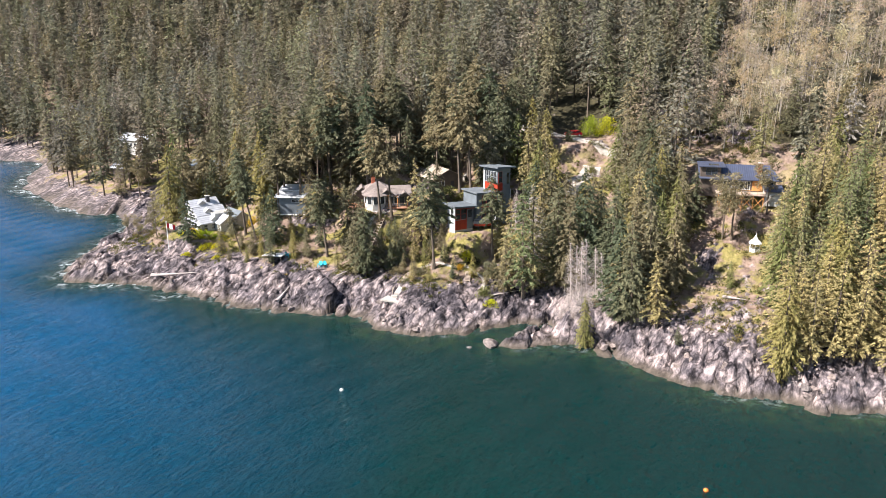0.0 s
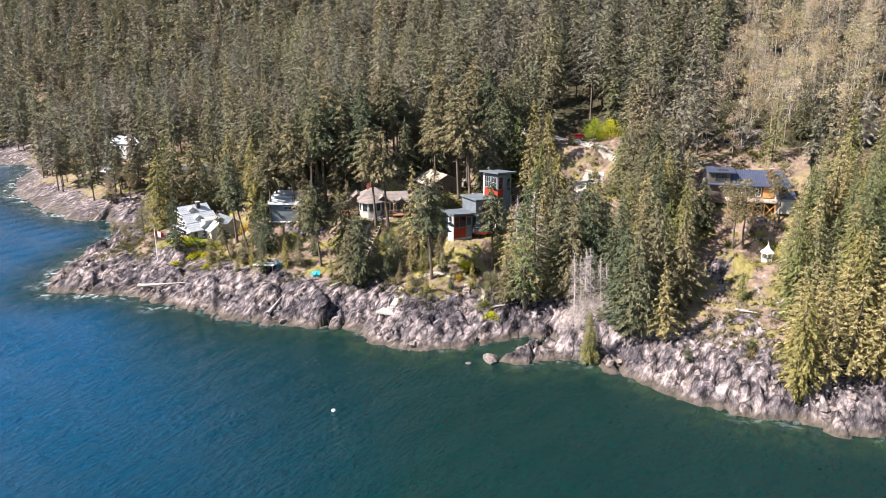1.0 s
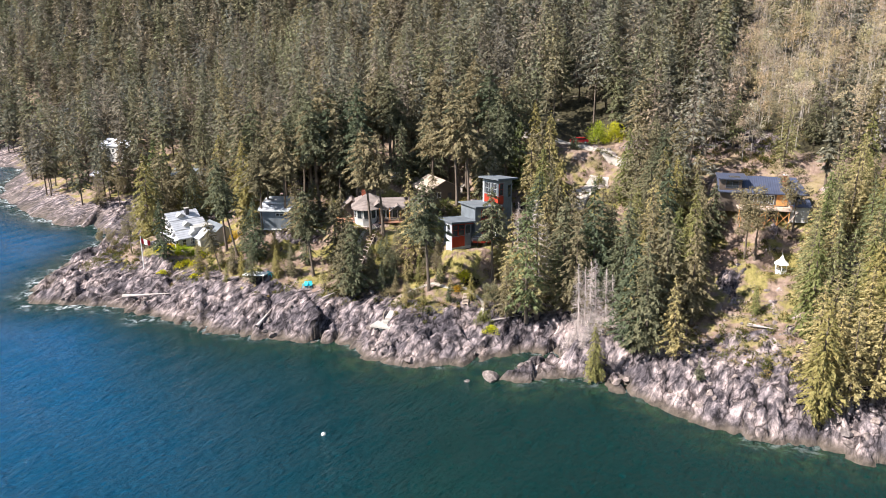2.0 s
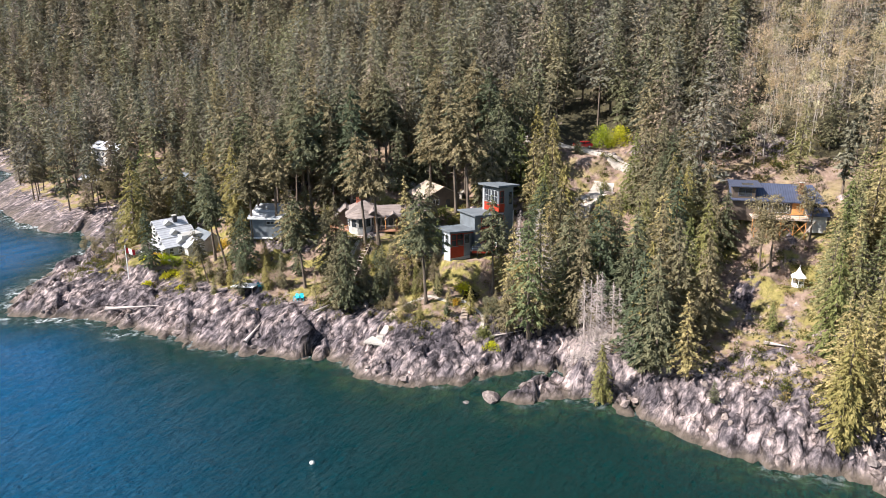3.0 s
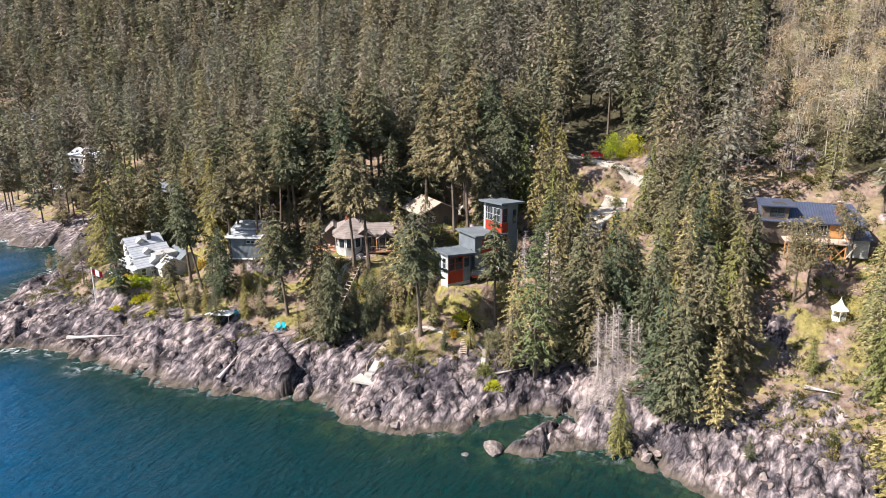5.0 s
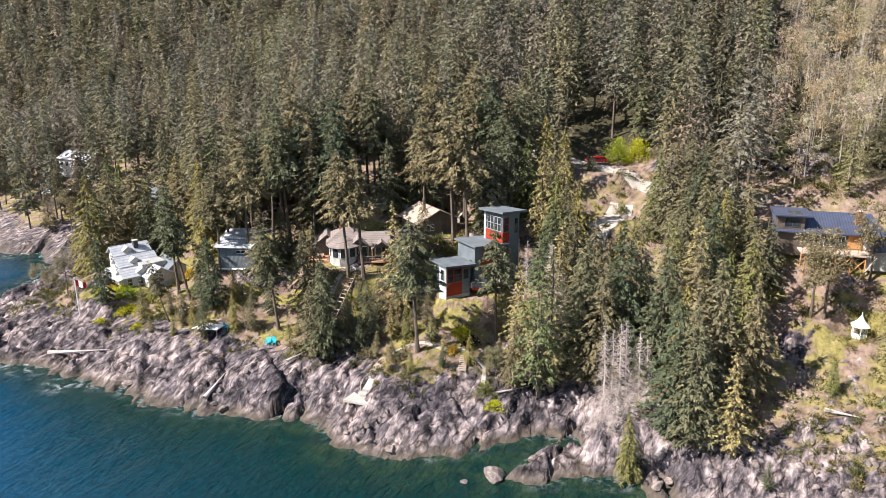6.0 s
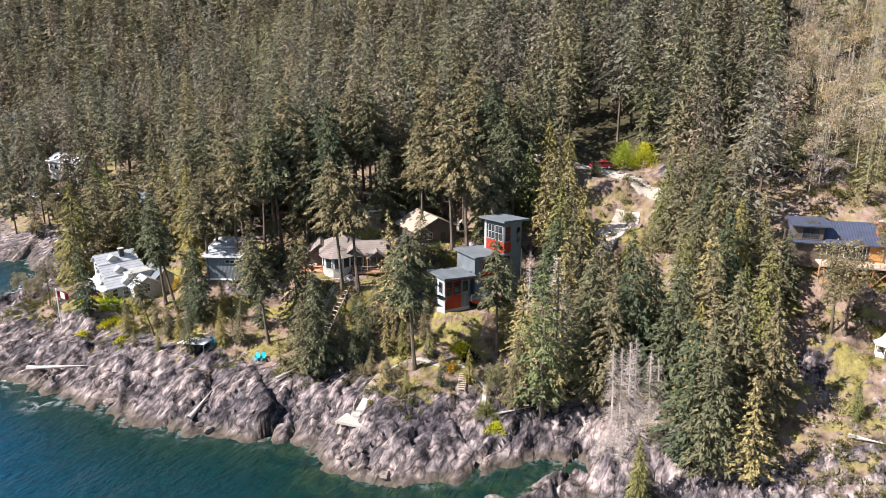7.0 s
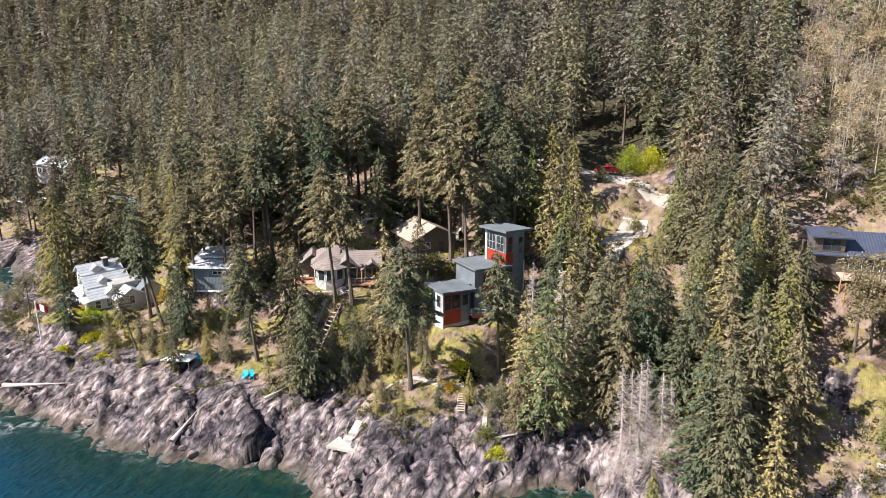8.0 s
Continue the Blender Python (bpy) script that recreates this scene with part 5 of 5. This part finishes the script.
def steps(x0, y0, x1, y1, n, width, mat, label):
    root = new("stairs")
    a, b = Vector((x0, y0, ground_z(x0, y0) + 0.15)), Vector((x1, y1, ground_z(x1, y1) + 0.15))
    root.matrix_basis = Matrix.Translation(a)
    s = (b - a)
    side = Vector((-s.y, s.x, 0)).normalized() * width / 2
    for u in (-1, 1):
        part("stringer", bar(side * u - Vector((0, 0, 0.15)), s + side * u - Vector((0, 0, 0.15)), 0.09, 4), mat, root)
    for k in range(n):
        p = s * (k + 0.5) / n
        f = Vector((s.x, s.y, 0)).normalized() * 0.15
        part("tread", slab([p - side - f, p + side - f, p + side + f, p - side + f], 0.06), mat, root)
    return tagged(root, label, "stairs")


steps(-8.6, 145.4, -7.0, 150.0, 12, 1.2, deck_wood, "weathered wooden steps down the rocky bank")
steps(5.0, 145.2, 5.4, 148.6, 8, 1.1, deck_wood, "short wooden garden steps")
steps(-17.6, 158.6, -13.6, 164.6, 14, 1.2, deck_wood, "wooden steps climbing to the house")

r = new("platform")
r.matrix_basis = pose(-9.8, 140.9, 3.9, 0, 0, -14)
part("slab", slab([(-2.6, -1.5, 0), (1.9, -2.0, 0), (2.7, 0.6, 0), (0.4, 1.9, 0), (-1.8, 1.5, 0)], 0.35), concrete, r)
part("footing", block(-1.8, 1.8, -1.0, 1.2, -2.4, -0.33), concrete, r)
part("block", block(-0.6, 0.5, -0.1, 0.6, 0.0, 0.45), concrete, r)
tagged(r, "pale concrete platform standing on the shore rocks", "platform")
r = new("walkway")
r.matrix_basis = pose(-9.2, 142.6, 4.3, 0, 0, 0)
part("slab", slab([(-0.9, 0, 0), (0.3, -0.2, 0), (1.2, 3.0, 0.9), (0.2, 3.2, 0.9)], 0.5), concrete, r)
part("post", bar((-1.2, 0.4, -0.6), (-1.2, 0.4, 1.1), 0.07), deck_wood, r)
part("post", bar((-1.6, 0.2, -0.6), (-0.9, 1.4, 1.0), 0.07), deck_wood, r)
tagged(r, "pale concrete ramp linking platform and steps", "walkway")

r = new("viewing_deck")
r.matrix_basis = pose(-38.4, 159.4, ground_z(-38, 159.6) + 1.3, 0, 0, -8)
part("deck_boards", slab([(-2.4, -1.0, 0), (2.2, -0.9, 0), (2.6, 1.3, 0), (-1.2, 1.5, 0)], 0.16), white_trim, r)
for x, y in ((-2.0, -0.7), (1.9, -0.6), (2.2, 1.1), (-1.0, 1.2)):
    part("post", bar((x, y, -2.2), (x, y, -0.1), 0.08), deck_wood, r)
part("rail", bar((-1.0, 1.5, 0.8), (2.5, 1.4, 0.8), 0.05), deck_wood, r)
part("rail_post", bar((-1.0, 1.45, 0), (-1.0, 1.45, 0.85), 0.05), deck_wood, r)
part("rail_post", bar((2.4, 1.35, 0), (2.4, 1.35, 0.85), 0.05), deck_wood, r)
tagged(r, "pale wooden viewing deck at the cliff edge", "deck")

turquoise = plain("turquoise_paint", (0.02, 0.42, 0.52), 0.5, spread=0.15)


def garden_chair(x, y, turn):
    r = new("garden_chair")
    r.matrix_basis = pose(x, y, ground_z(x, y), 0, 0, turn)
    part("seat", slab([(-0.36, -0.42, 0.42), (0.36, -0.42, 0.42), (0.32, 0.3, 0.28), (-0.32, 0.3, 0.28)], 0.04), turquoise, r)
    for k in range(5):
        u = -0.3 + 0.15 * k
        part("back_slat", slab([(u - 0.065, 0.26, 0.3), (u + 0.065, 0.26, 0.3), (u + 0.08, 0.62, 1.1 - abs(u) * 0.4), (u - 0.08, 0.62, 1.1 - abs(u) * 0.4)], 0.03), turquoise, r)
    for s in (-1, 1):
        part("armrest", block(s * 0.44 - 0.08, s * 0.44 + 0.08, -0.5, 0.4, 0.58, 0.62, 0.01), turquoise, r)
        part("leg", block(s * 0.4 - 0.03, s * 0.4 + 0.03, -0.45, -0.35, -0.15, 0.58, 0.01), turquoise, r)
        part("leg", block(s * 0.4 - 0.03, s * 0.4 + 0.03, 0.28, 0.38, -0.15, 0.58, 0.01), turquoise, r)
    return tagged(r, "turquoise slatted garden armchair on the grassy knoll", "chair", "pair of garden chairs")


garden_chair(-27.4, 156.0, -15)
garden_chair(-26.4, 156.1, 5)
garden_chair(-35.3, 160.2, 70)["label"] = "turquoise slatted garden armchair beside the viewing deck"


def log(x0, y0, x1, y1, r, label, lift=0.35):
    """A bleached drift log, thicker at its root end."""
    a, b = Vector((x0, y0, ground_z(x0, y0))), Vector((x1, y1, ground_z(x1, y1)))
    mid = ground_z((x0 + x1) / 2, (y0 + y1) / 2)
    up = max(0, mid - (a.z + b.z) / 2)
    a.z, b.z = max(a.z + up, 0.1) + lift, max(b.z + up, 0.1) + lift
    rng = np.random.default_rng(int(abs(x0) * 10))
    v, f, _, _ = trunk_arrays((b - a).length, r, 8, 0.008, rng, 7)
    root = new("drift_log", quick_mesh("drift_log", v, f, [grey_bark]))
    root.matrix_basis = Matrix.Translation(a) @ (b - a).to_track_quat("Z", "Y").to_matrix().to_4x4()
    return tagged(root, label, "log", "driftwood on the rocks")


log(-66.5, 160.6, -55.6, 159.2, 0.36, "long bleached drift log lying across the rocks")
log(-34.6, 145.2, -32.4, 150.2, 0.3, "grey drift log leaning up the rocks")
log(-22.5, 150.2, -19.8, 152.2, 0.18, "grey fallen branch on the grassy edge")
log(52.0, 127.0, 55.5, 124.5, 0.22, "bleached fallen log on the open slope")
log(10.0, 141.6, 15.5, 142.4, 0.16, "fallen dead branch above the rocks")
log(-46.0, 169.2, -42.0, 169.8, 0.22, "fallen curved trunk among the shrubs")
log(57.0, 112.5, 64.0, 111.0, 0.2, "bleached fallen trunk on the steep bank")

# flag pole on the headland
flag_red = plain("red_flag_cloth", (0.55, 0.02, 0.03), 0.8, spread=0.15)
flag_white = plain("white_flag_cloth", (0.75, 0.74, 0.72), 0.8, spread=0.08)
r = new("flagpole")
r.matrix_basis = Matrix.Translation((-67.2, 173.0, ground_z(-67.2, 173.0) - 0.2))
part("pole", bar((0, 0, 0), (0, 0, 7.6), 0.09, 10), white_trim, r)
part("ball", bar((0, 0, 7.6), (0, 0, 7.8), 0.12, 8), white_trim, r)
for u0, u1, mt in ((0.1, 0.6, flag_red), (0.6, 1.5, flag_white), (1.5, 2.0, flag_red)):
    bm = bmesh.new()
    vs = []
    for k in range(5):
        u = u0 + (u1 - u0) * k / 4
        y = 0.16 * math.sin(3.4 * u)
        vs.append([bm.verts.new((u, y + o, z - 0.28 * u)) for z, o in ((7.4, 0), (6.2, 0), (6.2, 0.02), (7.4, 0.02))])
    for p, q in zip(vs, vs[1:]):
        for i in range(4):
            bm.faces.new((p[i], p[(i + 1) % 4], q[(i + 1) % 4], q[i]))
    part("flag_band", bm, mt, r)
tagged(r, "white flagpole with a red and white flag", "flagpole")


# ---- cars ----
def car(x, y, turn, paint, label, tall):
    r = new("car")
    r.matrix_basis = pose(x, y, ground_z(x, y) + 0.12, 0, 0, turn)
    w = 0.9
    side = [(-2.3, 0.35), (-2.35, 0.75), (-2.2, 0.98), (-1.2, 1.05), (2.15, 1.08), (2.3, 0.8), (2.25, 0.35)]
    cab = [(-1.15, 1.05), (-0.55, tall), (1.5, tall), (2.1, 1.08)]
    for nm, prof, half, mt in (("body", side, w, paint), ("cabin", cab, w * 0.86, glass)):
        bm = bmesh.new()
        fa = bm.faces.new([bm.verts.new((px, -half, pz)) for px, pz in prof])
        g = bmesh.ops.extrude_face_region(bm, geom=[fa])["geom"]
        bmesh.ops.translate(bm, vec=(0, 2 * half, 0), verts=[v for v in g if isinstance(v, bmesh.types.BMVert)])
        bmesh.ops.recalc_face_normals(bm, faces=bm.faces[:])
        bmesh.ops.bevel(bm, geom=bm.edges[:], offset=0.07, segments=2, affect="EDGES")
        part(nm, bm, mt, r)
    part("roof_panel", block(-0.55, 1.5, -w * 0.86, w * 0.86, tall - 0.03, tall + 0.05, 0.03), paint, r)
    for px in (-1.15, 0.4, 2.02):
        for s in (-1, 1):
            part("pillar", block(px - 0.05, px + 0.05, s * w * 0.84 - 0.04, s * w * 0.84 + 0.04, 1.0, tall if px > -1 and px < 1.9 else 1.15, 0.01), paint, r)
    for px in (-1.4, 1.4):
        for s in (-1, 1):
            tyre = part("wheel", bar((px, s * 0.72, 0.34), (px, s * 0.94, 0.34), 0.34, 14), dark_metal, r)
            part("rim", bar((px, s * 0.93, 0.34), (px, s * 0.96, 0.34), 0.2, 10), white_trim, tyre)
    for s in (-1, 1):
        part("headlight", block(-2.38, -2.3, s * 0.62 - 0.16, s * 0.62 + 0.16, 0.66, 0.8, 0.02), white_trim, r)
    return tagged(r, label, "car")


white_paint = plain("white_car_paint", (0.75, 0.75, 0.74), 0.25, spread=0.05, spec=0.6)
red_paint = plain("red_car_paint", (0.5, 0.015, 0.02), 0.25, spread=0.08, spec=0.6)
car(-10.6, 190.6, 6, white_paint, "white estate car parked on the gravel drive", 1.75)
car(35.6, 201.5, 12, red_paint, "red car parked at the top of the drive", 1.45)

# ---- buoys ----
buoy_white = plain("weathered_white_float", (0.72, 0.66, 0.58), 0.5, spread=0.15)
buoy_orange = plain("orange_float", (0.75, 0.2, 0.04), 0.5, spread=0.15)
for x, y, mt, label in ((-16.5, 108.2, buoy_white, "weathered white mooring buoy floating on the water"), (33.5, 81.0, buoy_orange, "orange mooring buoy floating on the water")):
    bm = bmesh.new()
    bmesh.ops.create_uvsphere(bm, u_segments=14, v_segments=9, radius=0.34)
    for v in bm.verts:
        v.co.z *= 0.85
    me = bpy.data.meshes.new("float")
    bm.to_mesh(me)
    bm.free()
    me.materials.append(mt)
    r = new("buoy")
    r.matrix_basis = Matrix.Translation((x, y, 0.1))
    part("float", me, mt, r)
    part("eye_bolt", bar((0, 0, 0.25), (0, 0, 0.48), 0.05), dark_metal, r)
    tagged(r, label, "buoy")


# ---- loose boulders ----
def boulder_mesh(seed):
    rng = random.Random(seed)
    bm = bmesh.new()
    bmesh.ops.create_icosphere(bm, subdivisions=2, radius=1)
    for k in range(9):
        n = Vector((rng.gauss(0, 1), rng.gauss(0, 1), rng.gauss(0, 1))).normalized()
        cut = rng.uniform(0.45, 0.85)
        for v in bm.verts:
            s = v.co.dot(n)
            if s > cut:
                v.co -= n * (s - cut)
    for v in bm.verts:
        v.co += 0.06 * noise.noise_vector(v.co * 2.3 + Vector((seed, 0, 0)))
    me = bpy.data.meshes.new("boulder")
    bm.to_mesh(me)
    bm.free()
    return me


def boulder_material():
    m, n, l, b = material("boulder_rock", 0.9, 0, 0.2)
    g = noise_node(n, l, 1.5, 7, 0.65, 0.5)
    c = ramp(n, l, g, [(0.28, (0.06, 0.05, 0.047)), (0.5, (0.18, 0.155, 0.143)), (0.75, (0.36, 0.315, 0.29))])
    o = n.new("ShaderNodeObjectInfo")
    c = mix(n, l, 1.0, c, ramp(n, l, o.outputs["Random"], [(0, (0.7, 0.68, 0.68)), (1, (1.15, 1.05, 1.0))]), "MULTIPLY")
    l.new(c, b.inputs["Base Color"])
    bump(n, l, g, b, 0.8, 0.2)
    return m


boulder_rock = boulder_material()
shapes = [boulder_mesh(k) for k in range(8)]
for me in shapes:
    me.materials.append(boulder_rock)
rng = random.Random(21)


def boulder(x, y, s, label, group):
    ob = new("boulder", shapes[rng.randrange(8)])
    ob.matrix_basis = Matrix.Translation((x, y, max(ground_z(x, y), -0.35) + 0.12 * s)) @ Euler((rng.uniform(-0.4, 0.4), rng.uniform(-0.4, 0.4), rng.uniform(0, 6.28))).to_matrix().to_4x4() @ Matrix.Diagonal((s * rng.uniform(0.8, 1.4), s * rng.uniform(0.7, 1.1), s * rng.uniform(0.55, 0.85), 1))
    return tagged(ob, label, "boulder", group)


boulder(8.6, 126.4, 1.7, "dark wet boulder standing in the shallows", "shore boulders")
boulder(4.8, 125.2, 0.8, "dark wet boulder awash in the shallows", "shore boulders")
n = 0
while n < 45:
    x, y = rng.uniform(-95, 72), rng.uniform(98, 178)
    d = float(shore_distance(x, y))
    if 0.3 < d < 4.5:
        boulder(x, y, rng.uniform(0.35, 1.1), "angular grey-pink boulder on the shore rock", "shore boulders")
        n += 1
n = 0
while n < 90:
    x, y = rng.gauss(51, 6), rng.gauss(119, 8)
    if 5 < float(shore_distance(x, y)) < 30:
        boulder(x, y, rng.uniform(0.2, 0.65), "broken pinkish stone on the open slope", "loose stones")
        n += 1
for x, y, s in ((39.0, 198.5, 0.9), (40.6, 196.8, 1.0), (42.0, 195.4, 0.8), (33.0, 191.4, 0.8), (35.0, 190.8, 0.7), (42.8, 193.8, 0.9), (37.4, 181.4, 1.2), (38.8, 180.4, 1.0), (-13.5, 152.4, 0.9), (-12.6, 153.4, 0.7)):
    boulder(x, y, s, "pale boulder edging the drive and garden", "garden boulders")
